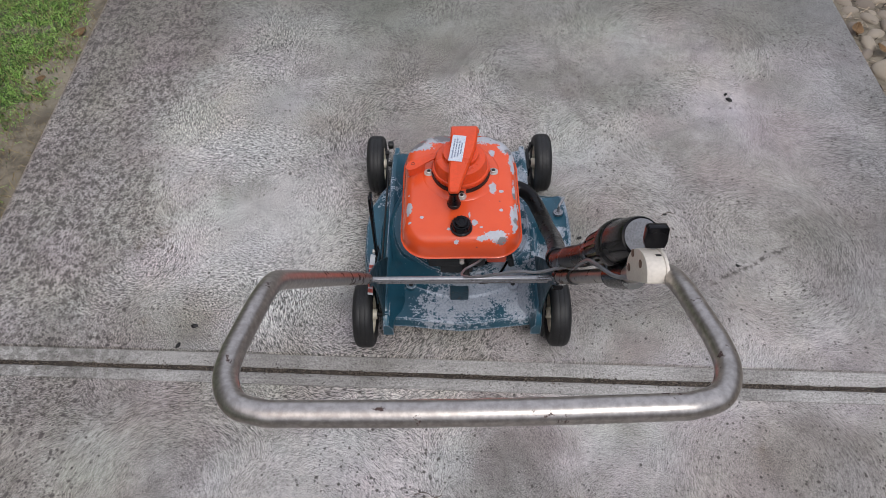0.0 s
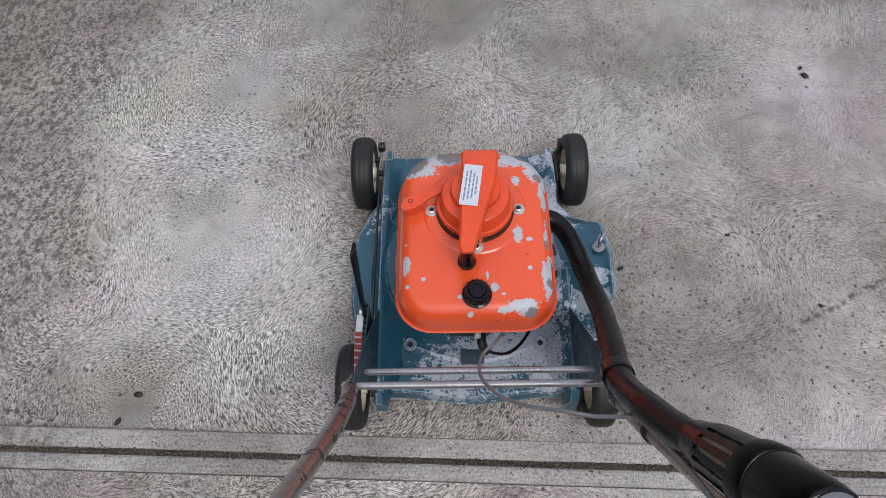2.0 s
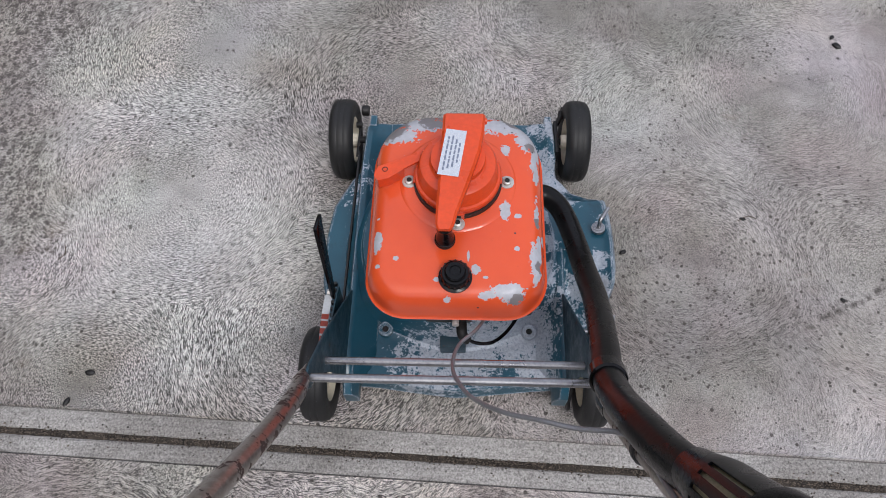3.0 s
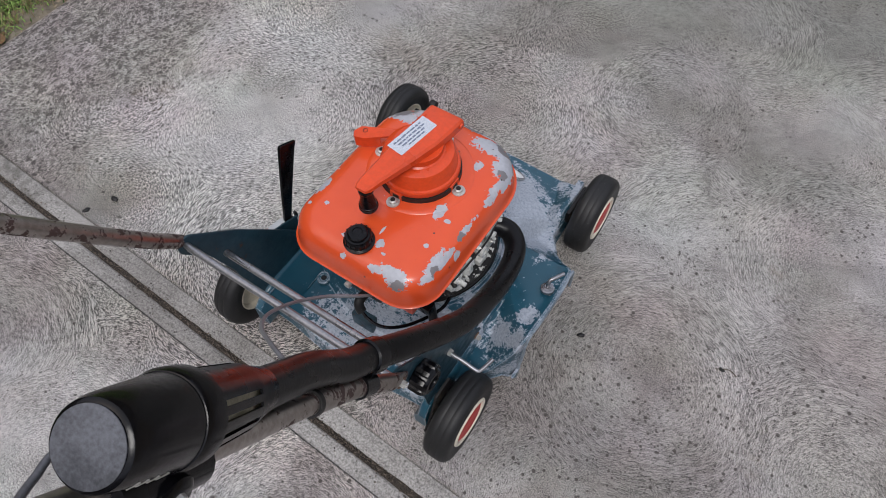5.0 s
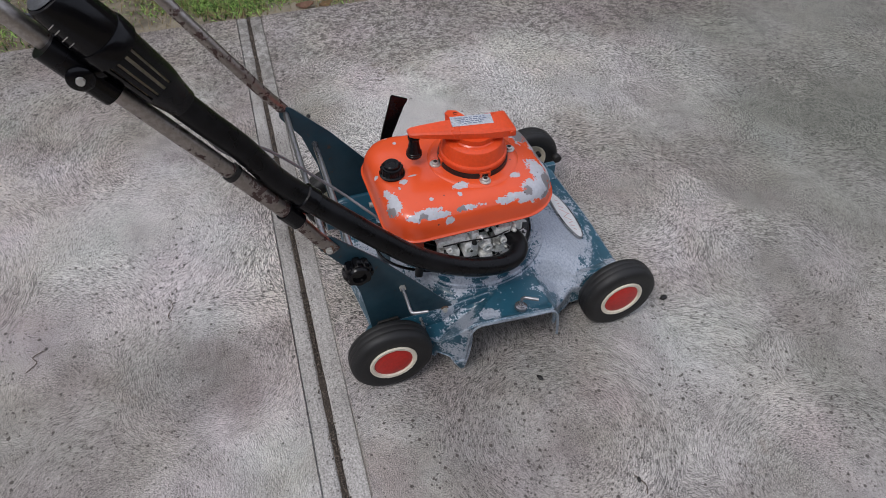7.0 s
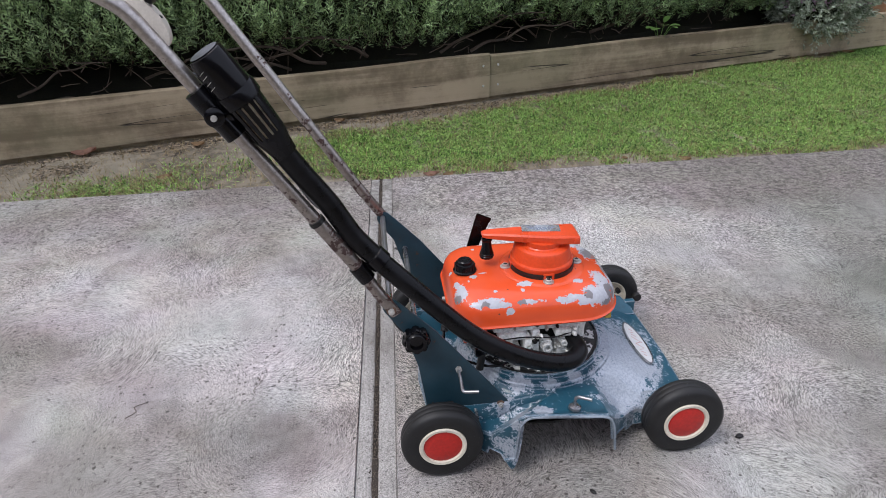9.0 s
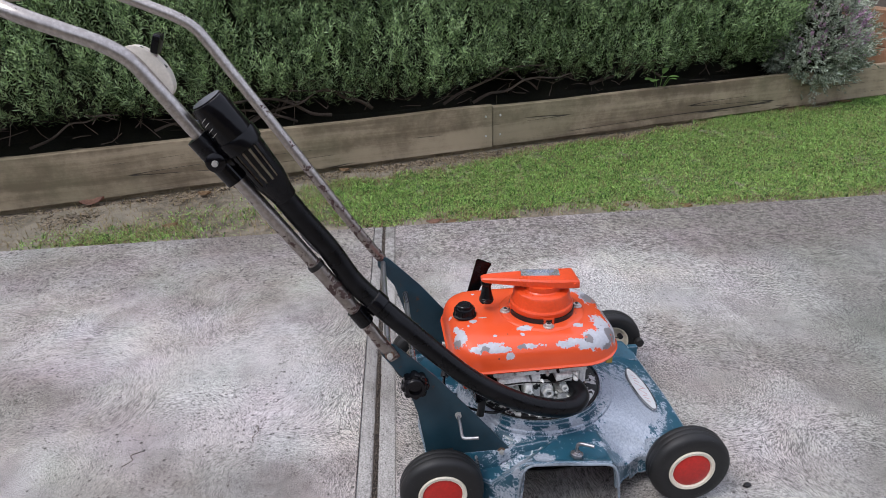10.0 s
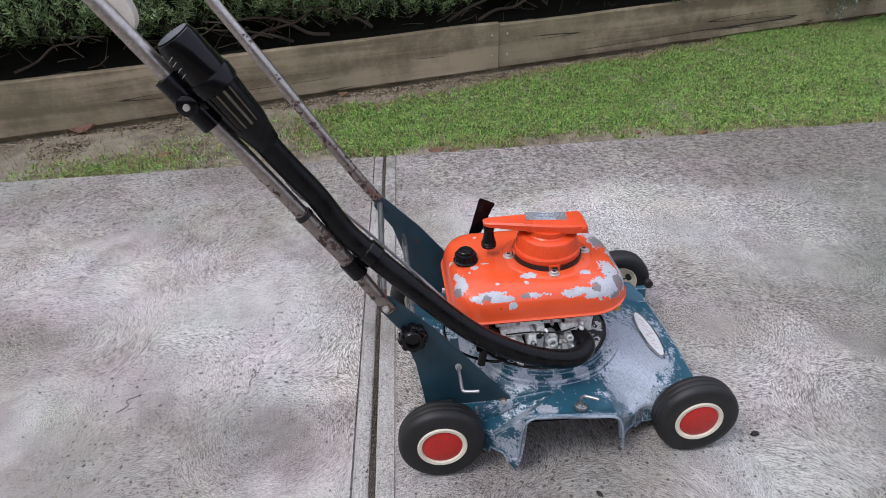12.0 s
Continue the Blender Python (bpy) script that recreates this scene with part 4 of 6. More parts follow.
def hedge():
    root = tagged(new("rosemary_hedge"), "dense dark green rosemary hedge behind the timber edging", "hedge")
    root.location = (-3.1, 0.3, 0.12)
    back = Matrix.Translation((3.1, -0.3, -0.12))

    def place(rng, count):
        base, way = np.empty((count, 3)), np.empty((count, 3))
        for k in range(count):
            y = rng.uniform(-3.0, 3.0)
            z = 0.26 + 1.2 * rng.random() ** 0.85
            inside = abs(rng.normal(0, 0.075)) if rng.random() < 0.85 else rng.uniform(0, 0.3)
            x = TIMBER_X(y) - hedge_face(y, z) - inside + 0.03
            base[k] = x, y, z
            way[k] = 0.38 + rng.normal(0, 0.3), rng.normal(0.0, 0.3), 0.85 + rng.normal(0, 0.25) + 0.3 * (z - 0.5)
        return base, way

    leaves = sprigs("foliage", 9500, place, 26, (0.1, 0.22), (0.028, 0.042), 0.0072, ROSEMARY, 11)
    leaves.parent, leaves.matrix_parent_inverse = root, back
    tagged(leaves, "upright sprigs of narrow green needles", kind="stuff")

    def crown(rng, count):
        base, way = np.empty((count, 3)), np.empty((count, 3))
        for k in range(count):
            y, across = rng.uniform(-3.3, 3.0), rng.uniform(0.0, 1.0)
            arch = math.sin(math.pi * (0.15 + 0.85 * across))
            x = TIMBER_X(y) - hedge_face(y, 1.3) - 0.02 - 0.75 * across
            base[k] = x, y, 1.02 + 0.36 * arch + 0.05 * noise.noise((x * 3, y * 3, 7.0)) - 0.55 * max(across - 0.85, 0) * rng.random() * 8 + rng.normal(0, 0.03)
            way[k] = rng.normal(0.25 - 0.6 * across, 0.35), rng.normal(0, 0.35), 1.0
        return base, way

    top = sprigs("crown_foliage", 4200, crown, 22, (0.1, 0.22), (0.028, 0.042), 0.0085, ROSEMARY, 12)
    top.parent, top.matrix_parent_inverse = root, back
    tagged(top, kind="stuff")

    # near-black core behind the leaves: the hedge's inner shade put into colour
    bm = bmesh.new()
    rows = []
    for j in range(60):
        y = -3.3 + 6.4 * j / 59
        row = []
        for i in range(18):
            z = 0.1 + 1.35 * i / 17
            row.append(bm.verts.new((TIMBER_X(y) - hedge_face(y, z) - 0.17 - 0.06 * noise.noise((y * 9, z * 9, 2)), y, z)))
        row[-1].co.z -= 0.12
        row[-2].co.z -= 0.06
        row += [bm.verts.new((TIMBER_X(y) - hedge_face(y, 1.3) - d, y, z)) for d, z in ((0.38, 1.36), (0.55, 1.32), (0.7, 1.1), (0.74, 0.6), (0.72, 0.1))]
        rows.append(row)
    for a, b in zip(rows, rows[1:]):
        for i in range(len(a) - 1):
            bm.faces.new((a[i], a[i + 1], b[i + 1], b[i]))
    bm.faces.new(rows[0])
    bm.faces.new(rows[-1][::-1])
    heart = finish("shade_core", bm, CORE_SHADE)
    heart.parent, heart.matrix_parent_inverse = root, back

    rng = random.Random(21)
    stems = [(0.55, 1.2, 0.3), (-0.35, -0.95, 0.34), (0.35, 1.0, 0.36), (-0.8, -0.2, 0.33), (-0.55, -1.05, 0.3), (1.4, 1.9, 0.33), (-1.3, -0.8, 0.3), (-1.9, -1.4, 0.3), (1.0, 0.6, 0.38), (-0.1, -0.55, 0.36), (2.0, 1.6, 0.32), (-0.65, -0.4, 0.42)]
    for y0, y1, z in stems:
        pts = []
        for k in range(7):
            t = k / 6
            y = y0 + (y1 - y0) * t
            zz = 0.2 + (z - 0.2 + 0.08 * t) * math.sin(1.7 * t + 0.25) + rng.uniform(-0.02, 0.02)
            pts.append((TIMBER_X(y) - 0.3 + 0.2 * t + rng.uniform(-0.03, 0.03), y, zz))
        path = curve(pts, 5)
        r0 = rng.uniform(0.007, 0.012)
        stem = finish("stem", sweep(path, [r0 * (1 - 0.7 * k / len(path)) for k in range(len(path))], 7), BARK)
        stem.parent, stem.matrix_parent_inverse = root, back
    twigs = bmesh.new()
    for k in range(150):
        y = rng.uniform(-2.6, 2.6)
        z = rng.uniform(0.22, 0.4)
        x = TIMBER_X(y) - 0.22 + rng.uniform(-0.08, 0.12)
        a = Vector((x, y, z))
        d = Vector((rng.uniform(-0.05, 0.12), rng.uniform(-0.16, 0.16), rng.uniform(-0.02, 0.14)))
        sweep([a, a + d * 0.5 + Vector((0, 0, rng.uniform(-0.02, 0.02))), a + d], [0.003, 0.0022, 0.0012], 5, twigs)
    tw = finish("brushwood", twigs, BARK)
    tw.parent, tw.matrix_parent_inverse = root, back
    tagged(tw, kind="stuff")


def lavender():
    root = tagged(new("lavender_bush"), "grey-green lavender bush with mauve flowers hanging over the timber", "bush")
    root.location = (-3.35, 3.05, 0.12)
    back = Matrix.Translation((3.35, -3.05, -0.12))

    def shell(z_low, bloom):
        def place(rng, count):
            base, way = np.empty((count, 3)), np.empty((count, 3))
            for k in range(count):
                u, v = rng.uniform(0, 2 * math.pi), rng.uniform(z_low, 1)
                r = (1 - 0.25 * rng.random() ** 2) * (1 + 0.12 * math.sin(3 * u + 4 * v))
                c = math.sqrt(max(1 - v * v, 0.02))
                d = np.array([math.cos(u) * c, math.sin(u) * c, v])
                base[k] = -3.5 + d[0] * 0.3 * r, 3.2 + d[1] * 0.31 * r, 0.44 + d[2] * (0.45 if v > 0 else 0.34) * r
                way[k] = d + np.array([0.2, 0, 0.6 if not bloom else 0.9]) + rng.normal(0, 0.25, 3)
            return base, way
        return place

    for name, count, low, bloom, needles, length, reach, width, mat in (
        ("foliage", 1500, -0.9, False, 18, (0.07, 0.15), (0.03, 0.046), 0.0085, LAVENDER),
        ("bloom", 420, -0.6, True, 16, (0.045, 0.09), (0.014, 0.022), 0.014, PETAL)):
        ob = sprigs(name, count, shell(low, bloom), needles, length, reach, width, mat, 31 + count)
        if bloom:
            ob.location.z = 0.06
        ob.parent, ob.matrix_parent_inverse = root, back
        tagged(ob, kind="stuff")
    # near-black lump behind the needles, the bush's inner shade as colour
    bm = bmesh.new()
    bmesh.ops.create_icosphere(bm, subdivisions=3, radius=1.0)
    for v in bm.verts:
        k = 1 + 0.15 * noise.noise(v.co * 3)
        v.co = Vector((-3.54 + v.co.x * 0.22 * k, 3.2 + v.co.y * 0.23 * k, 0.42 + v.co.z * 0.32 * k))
    heart = finish("shade_core", bm, CORE_SHADE)
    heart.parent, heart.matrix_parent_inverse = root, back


def weed(x, y, z):
    """A small broad-leaved weed at the foot of the hedge."""
    root = tagged(new("weed"), "small round-leaved green weed at the hedge's foot", "weed")
    root.location = (x, y, z)
    rng = random.Random(3)
    for k in range(7):
        a, tilt, size = k * 0.9 + rng.uniform(-0.2, 0.2), rng.uniform(0.2, 0.8), rng.uniform(0.045, 0.07)
        out = Vector((math.cos(a) * 0.6 + 0.5, math.sin(a), tilt)).normalized()
        side = out.cross(Vector((0, 0, 1))).normalized()
        tip = Vector((0, 0, 0.14)) + out * rng.uniform(0.04, 0.08)
        bm = bmesh.new()
        rows = []
        for j in range(6):
            t = j / 5
            w = size * 0.5 * math.sin(math.pi * (0.08 + 0.86 * t)) ** 0.7
            mid = tip + out * size * t - Vector((0, 0, 0.25 * size * t * t))
            rows.append([bm.verts.new(mid + side * w * d + Vector((0, 0, 0.12 * w * abs(d)))) for d in (-1, 0, 1)])
        for p, q in zip(rows, rows[1:]):
            for i in range(2):
                bm.faces.new((p[i], p[i + 1], q[i + 1], q[i]))
        leaf = finish("leaf", bm, WEED, root, sharp=80)
        finish("stalk", sweep([(0, 0, -0.02), tip * 0.5 + Vector((0, 0, 0.02)), tip], 0.0018, 6), WEED, leaf)


def pebble_bed():
    high = lambda x, y: -0.075 + 0.01 * noise.noise((x * 6, y * 6, 0))
    bed = mound("pebble_bed", (lambda y: EDGE_R - 0.003, lambda y: EDGE_R + 2.2, 0.2, 4.0, 0.08), high, DIRT, "bed of rounded tan river stones beside the driveway", "pebble bed")
    shapes = []
    for s in range(6):
        bm = bmesh.new()
        bmesh.ops.create_icosphere(bm, subdivisions=3, radius=1.0)
        for v in bm.verts:
            v.co = v.co * (1 + 0.16 * noise.noise(v.co * 1.1 + Vector((s * 5, 0, 0))) + 0.03 * noise.noise(v.co * 4 + Vector((s, 3, 0))))
        ob = finish("stone", bm, STONE, bed, sharp=80)
        shapes.append(ob)
    rng = random.Random(8)
    placed = []
    for k in range(9000):
        if len(placed) > 285:
            break
        r = 0.062 if k < 12 else rng.uniform(0.03, 0.042) if k < 400 else rng.uniform(0.012, 0.026)
        x, y = rng.uniform(EDGE_R + 0.008 + r, EDGE_R + 0.42), rng.uniform(0.75, 2.1)
        if any((x - a) ** 2 + (y - b) ** 2 < (0.82 * (r + c)) ** 2 for a, b, c in placed):
            continue
        m = pose(x, y, -0.066 + 0.45 * r, rng.uniform(-15, 15), rng.uniform(-15, 15), rng.uniform(0, 360)) @ Matrix.Diagonal((r * 1.2, r * rng.uniform(0.68, 0.95), r * rng.uniform(0.5, 0.7), 1))
        if len(placed) < len(shapes):
            shapes[len(placed)].matrix_basis = m
        else:
            ob = new("stone", shapes[k % 6].data)
            ob.parent = bed
            ob.matrix_basis = m
        placed.append((x, y, r))
    # dry slivers of leaf and bark between the stones
    quads = []
    for k in range(1500):
        x, y = rng.uniform(EDGE_R + 0.004, EDGE_R + 0.4), rng.uniform(0.75, 2.1)
        a, l, w, z = rng.uniform(0, 6.28), rng.uniform(0.006, 0.03), rng.uniform(0.0015, 0.004), -0.066 + rng.uniform(0.0, 0.03)
        c, d, tip = math.cos(a), math.sin(a), rng.uniform(-0.2, 0.2)
        quads += [(x + u * c - v * d, y + u * d + v * c, z + tip * u) for u, v in ((-l, -w), (l, -w * 0.5), (l, w * 0.5), (-l, w))]
    tagged(mesh_from_arrays("leaf_litter", np.array(quads), 4, LITTER), "dry leaf slivers between the river stones", "leaf litter", kind="stuff")


def bits():
    """Small things that lie on the concrete."""
    def seed_pod(x, y, s, a):
        bm = bmesh.new()
        bmesh.ops.create_icosphere(bm, subdivisions=2, radius=1.0)
        for v in bm.verts:
            v.co = v.co * (1 + 0.35 * noise.noise(v.co * 1.7 + Vector((x * 9, y * 9, 0))))
            v.co = Vector((v.co.x * s * 1.3, v.co.y * s * 0.8, v.co.z * s * 0.55 + s * 0.45))
        ob = finish("seed_pod", bm, DARK)
        ob.matrix_world = pose(x, y, 0, 0, 0, a)
        tagged(ob, "small dark dried seed pod on the concrete", "seed pod", "seed pods on the concrete")

    for k, (x, y, s) in enumerate(((-0.738, 0.014, 0.008), (-0.77, -0.045, 0.007), (0.945, 0.891, 0.009), (0.356, 0.303, 0.006), (0.247, 0.681, 0.008), (0.626, 0.389, 0.005), (0.94, 0.92, 0.006), (0.8, 0.2, 0.005))):
        seed_pod(x, y, s, 70 * k)

    def twig(pts, r=0.001):
        mid = (sum(x for x, _ in pts) / len(pts), sum(y for _, y in pts) / len(pts))
        pts = [(mid[0] + 0.6 * (x - mid[0]), mid[1] + 0.6 * (y - mid[1])) for x, y in pts]
        bm = sweep(curve([(x, y, 0.003) for x, y in pts], 6), r, 6)
        tagged(finish("twig", bm, BARK), "thin dry curled twig on the concrete", "twig", "twigs on the concrete")

    twig([(0.013, -0.754), (-0.02, -0.72), (-0.05, -0.735), (-0.07, -0.7)])
    twig([(-0.14, -0.44), (-0.1, -0.43), (-0.06, -0.45), (-0.03, -0.44)])
    twig([(-0.88, 0.25), (-0.86, 0.28), (-0.87, 0.31)])
    twig([(0.6, 0.38), (0.64, 0.4), (0.67, 0.39)])

    def dead_leaf(x, y, z, size, a, tone):
        bm = bmesh.new()
        rows = []
        for k in range(7):
            t = k / 6
            w = 0.32 * math.sin(math.pi * min(t * 0.96 + 0.02, 1)) + 0.01
            rows.append([bm.verts.new(((t - 0.5) * size, d * w * size, abs(d) * 0.12 * size + 0.12 * size * (t - 0.5) ** 2 * 4)) for d in (-1, 0, 1)])
        for p, q in zip(rows, rows[1:]):
            for i in range(2):
                bm.faces.new((p[i], p[i + 1], q[i + 1], q[i]))
        bmesh.ops.solidify(bm, geom=bm.faces[:], thickness=0.0006)
        ob = finish("dead_leaf", bm, tone)
        ob.matrix_world = pose(x, y, z, 8, -6, a)
        tagged(ob, "curled brown dead leaf on the soil", "leaf", "dead leaves")

    tan = plain("dead_leaf_tan", (0.3, 0.19, 0.1), 0.8, 0, 0.35, 40, 0.4)
    rust = plain("dead_leaf_rust", (0.3, 0.165, 0.115), 0.8, 0, 0.35, 40, 0.4)
    for x, y, s, a, m in ((-1.5, 0.15, 0.07, 80, rust), (-1.49, 0.23, 0.055, 100, tan), (-3.42, 3.5, 0.1, 30, tan), (-2.06, -1.55, 0.12, 100, rust), (-2.1, -1.0, 0.08, 70, tan), (-1.66, -1.06, 0.07, 95, tan), (-2.38, -0.28, 0.07, 60, tan), (-1.5, 1.35, 0.06, 40, tan), (-1.56, 1.08, 0.04, 20, tan), (1.545, 1.3, 0.07, 70, tan), (1.6, 1.18, 0.06, 120, tan)):
        dead_leaf(x, y, -0.026, s, a, m)


ground_sheet()
plain_walls()
driveway()
soil_strip()
edging()


# ---------------- the mower ----------------
mower = tagged(new("lawn_mower"), "old orange and teal push lawn mower with chipped paint", "lawn mower")
X, Y, Z = Vector((1, 0, 0)), Vector((0, 1, 0)), Vector((0, 0, 1))


def wheel(x, y, side):
    """A hard rubber wheel; side +1 faces +x."""
    c = (x, y, 0.0875)
    ax = (side, 0, 0)
    hw = 0.0255
    tread = [(0.0508, -hw * 0.82), (0.066, -hw), (0.078, -hw * 0.97), (0.0845, -hw * 0.78), (0.087, -hw * 0.5)]
    for g in (-0.25, 0.25):
        tread += [(0.0875, hw * (g - 0.06)), (0.0871, hw * (g - 0.03)), (0.0871, hw * (g + 0.03)), (0.0875, hw * (g + 0.06))]
    tread += [(0.087, hw * 0.5), (0.0845, hw * 0.78), (0.078, hw * 0.97), (0.066, hw), (0.0508, hw * 0.9), (0.0508, -hw * 0.82)]
    tyre = part("wheel", lathe(tread, c, ax, 44), RUBBER, mower, "black rubber wheel with a white rim and red cap", sharp=50)
    rim = [(0.0495, hw * 0.6), (0.0505, hw * 0.95), (0.0485, hw * 1.03), (0.0425, hw * 1.0), (0.041, hw * 0.85), (0.02, hw * 0.8), (0.02, -hw * 0.2), (0.043, -hw * 0.35), (0.048, -hw * 0.8), (0.0502, -hw * 0.8), (0.0495, hw * 0.6)]
    part("rim", lathe(rim, c, ax, 40), WHITE, tyre, "off-white painted rim")
    cap = [(0.0, hw * 1.02), (0.02, hw * 1.02), (0.033, hw * 0.98), (0.0405, hw * 0.86), (0.0405, hw * 0.7), (0.0, hw * 0.7)]
    part("hub_cap", lathe(cap, c, ax, 36), RED, tyre, "red domed hub cap")
    part("hub", lathe([(0.0, -hw * 1.15), (0.014, -hw * 1.15), (0.016, -hw * 0.4), (0.02, -hw * 0.2), (0.0, -hw * 0.2)], c, ax, 20), WHITE, tyre)
    part("axle", lathe([(0.0, -hw - 0.028), (0.0075, -hw - 0.028), (0.0075, -hw * 1.0), (0.0, -hw)], c, ax, 12), DARK, tyre, "greasy steel axle")
    return tyre


CENTRE = Vector((0.0, 0.25))
OUTLINE = [(0.291, 0.16), (0.295, 0.25), (0.289, 0.345), (0.24, 0.395), (0.208, 0.44), (0.205, 0.57), (0.19, 0.583), (0.0, 0.59), (-0.19, 0.583), (-0.203, 0.57), (-0.203, 0.465),
           (-0.228, 0.43), (-0.262, 0.36), (-0.27, 0.29), (-0.268, 0.19), (-0.25, 0.105), (-0.208, 0.055), (-0.2, -0.008), (-0.145, -0.01), (-0.07, -0.019), (0.0, -0.026), (0.07, -0.019),
           (0.147, -0.011), (0.2, -0.008), (0.212, 0.055), (0.25, 0.1), (0.28, 0.135)]


def rim_point(angle):
    """Where a ray from the deck's centre leaves its outline."""
    d = Vector((math.cos(angle), math.sin(angle)))
    best = None
    for k, a in enumerate(OUTLINE):
        a, b = Vector(a) - CENTRE, Vector(OUTLINE[(k + 1) % len(OUTLINE)]) - CENTRE
        e = b - a
        den = d.x * e.y - d.y * e.x
        if abs(den) < 1e-9:
            continue
        t = (a.x * e.y - a.y * e.x) / den
        u = (a.x * d.y - a.y * d.x) / den
        if t > 0 and -1e-6 <= u <= 1 + 1e-6 and (best is None or t > best):
            best = t
    return best


def chute_height(x, y):
    """Top of the discharge chute: a block that leans up to its mouth, folded off behind and rounded off ahead."""
    mouth = 0.161 - 0.07 * max(y - 0.175, 0) - 0.12 * max(y - 0.26, 0)
    top = 0.14 + (mouth - 0.14) * min(max((x - 0.178) / 0.112, 0.0), 1.1)
    fold = Vector((0.19, 0.262)), Vector((0.291, 0.153))
    d = fold[1] - fold[0]
    behind = ((x - fold[0].x) * d.y - (y - fold[0].y) * d.x) / d.length
    return top - 1.05 * max(behind, 0.0) - 0.9 * max(y - 0.348, 0.0)


def deck():
    bm = bmesh.new()
    seg = 480
    r0 = 0.157
    rows = []
    for k in range(seg):
        a = 2 * math.pi * k / seg
        d = Vector((math.cos(a), math.sin(a)))
        reach = (rim_point(a - 0.008) + 2 * rim_point(a) + rim_point(a + 0.008)) / 4
        p = CENTRE + d * reach
        front, rear = step(d.y, 0.55, 0.85), step(-d.y, 0.5, 0.8)
        low_edge = 0.088 - 0.012 * front - 0.01 * rear
        drop = 0.55 + 0.45 * front - 0.3 * rear
        on_right = p.x > 0.2 and 0.06 < p.y < 0.44
        z_edge = max(low_edge, chute_height(p.x, p.y)) if on_right else low_edge
        z_low = 0.034 + 0.014 * rear + 0.01 * front
        if p.x > 0.2 and 0.1 < p.y < 0.42:
            inside = step(p.y, 0.15, 0.168) * (1 - step(p.y, 0.358, 0.374))
            foot = step(p.y, 0.122, 0.134)
            z_low = (0.05 - 0.018 * foot) * (1 - inside) + (z_edge + 0.001) * inside + 0.018 * step(p.y, 0.34, 0.36) * (1 - inside)
        bead = 0.007 * step(p.y, 0.15, 0.17) * (1 - step(p.y, 0.35, 0.37)) if on_right else 0.0
        z_edge += bead
        col = [(r0 - 0.004, 0.152), (r0, 0.16), (r0 + 0.005, 0.16), (r0 + 0.008, 0.152)]
        ledge = 0.018 * (1 - 0.85 * rear)
        col += [(r0 + 0.008 + ledge, 0.1515), (r0 + 0.011 + ledge, 0.149), (r0 + 0.013 + ledge, 0.1425)]
        r1 = r0 + 0.013 + ledge
        span = reach - 0.004 - r1
        for i in range(1, 15):
            q = i / 14
            f = 1 - step(q, 0.0, drop) if drop < 0.9 else (1 - q) ** 1.3
            z = low_edge + (0.1415 - low_edge) * f
            r = r1 + span * q
            if on_right:
                z = max(z, chute_height(d.x * r, CENTRE.y + d.y * r))
            col.append((r, z + bead * step(q, 0.86, 1.0)))
        flare = 0.004 * (0 if on_right else 1)
        col += [(reach, z_edge - 0.004), (reach + flare * 0.6, (z_edge + z_low) / 2), (reach + flare, z_low + 0.003), (reach + flare + 0.002, z_low)]
        if z_low > z_edge - 0.012:
            col[-4:] = [(reach, z_edge - 0.001), (reach + 0.001, z_edge - 0.003), (reach + 0.001, z_edge - 0.005), (reach - 0.002, z_edge - 0.006)]
        rows.append([bm.verts.new((CENTRE.x + d.x * r, CENTRE.y + d.y * r, z)) for r, z in col])
    for k in range(seg):
        a, b = rows[k], rows[(k + 1) % seg]
        for i in range(len(a) - 1):
            bm.faces.new((a[i], b[i], b[i + 1], a[i + 1]))
    bmesh.ops.recalc_face_normals(bm, faces=bm.faces)
    bmesh.ops.solidify(bm, geom=bm.faces[:], thickness=0.004)
    body = part("deck", bm, TEAL, mower, "teal cast-alloy deck worn to chalky metal", sharp=24)

    # extra dark shell inside the deck: grime and the chute's inner shade as colour
    under = bmesh.new()
    rows = []
    for k in range(160):
        a = 2 * math.pi * k / 160
        d = Vector((math.cos(a), math.sin(a)))
        r = rim_point(a)
        right = CENTRE.x + d.x * r > 0.2 and 0.06 < CENTRE.y + d.y * r < 0.44

        def roof(q, z):
            return max(z, min(0.14, chute_height(d.x * q, CENTRE.y + d.y * q) - 0.014)) if right else z

        rows.append([under.verts.new((CENTRE.x + d.x * q, CENTRE.y + d.y * q, z)) for q, z in ((0.05, 0.135), (0.12, 0.135), (0.155, roof(0.155, 0.062)), *((0.155 + (r - 0.167) * f, roof(0.155 + (r - 0.167) * f, 0.058)) for f in (0.25, 0.5, 0.75)), (r - 0.012, roof(r - 0.012, 0.044)))])
    for k in range(160):
        a, b = rows[k], rows[(k + 1) % 160]
        for i in range(6):
            under.faces.new((a[i], a[i + 1], b[i + 1], b[i]))
    part("underside", under, DARK, body, "dark inner shell of the deck, grime and inner shade in its colour")
    part("blade_plate", lathe([(0, 0.0), (0.2, 0.0), (0.2, 0.004), (0.03, 0.01), (0.02, 0.07), (0, 0.07)], (0, 0.25, 0.055), Z, 32), DARK, body, "dark round blade plate")

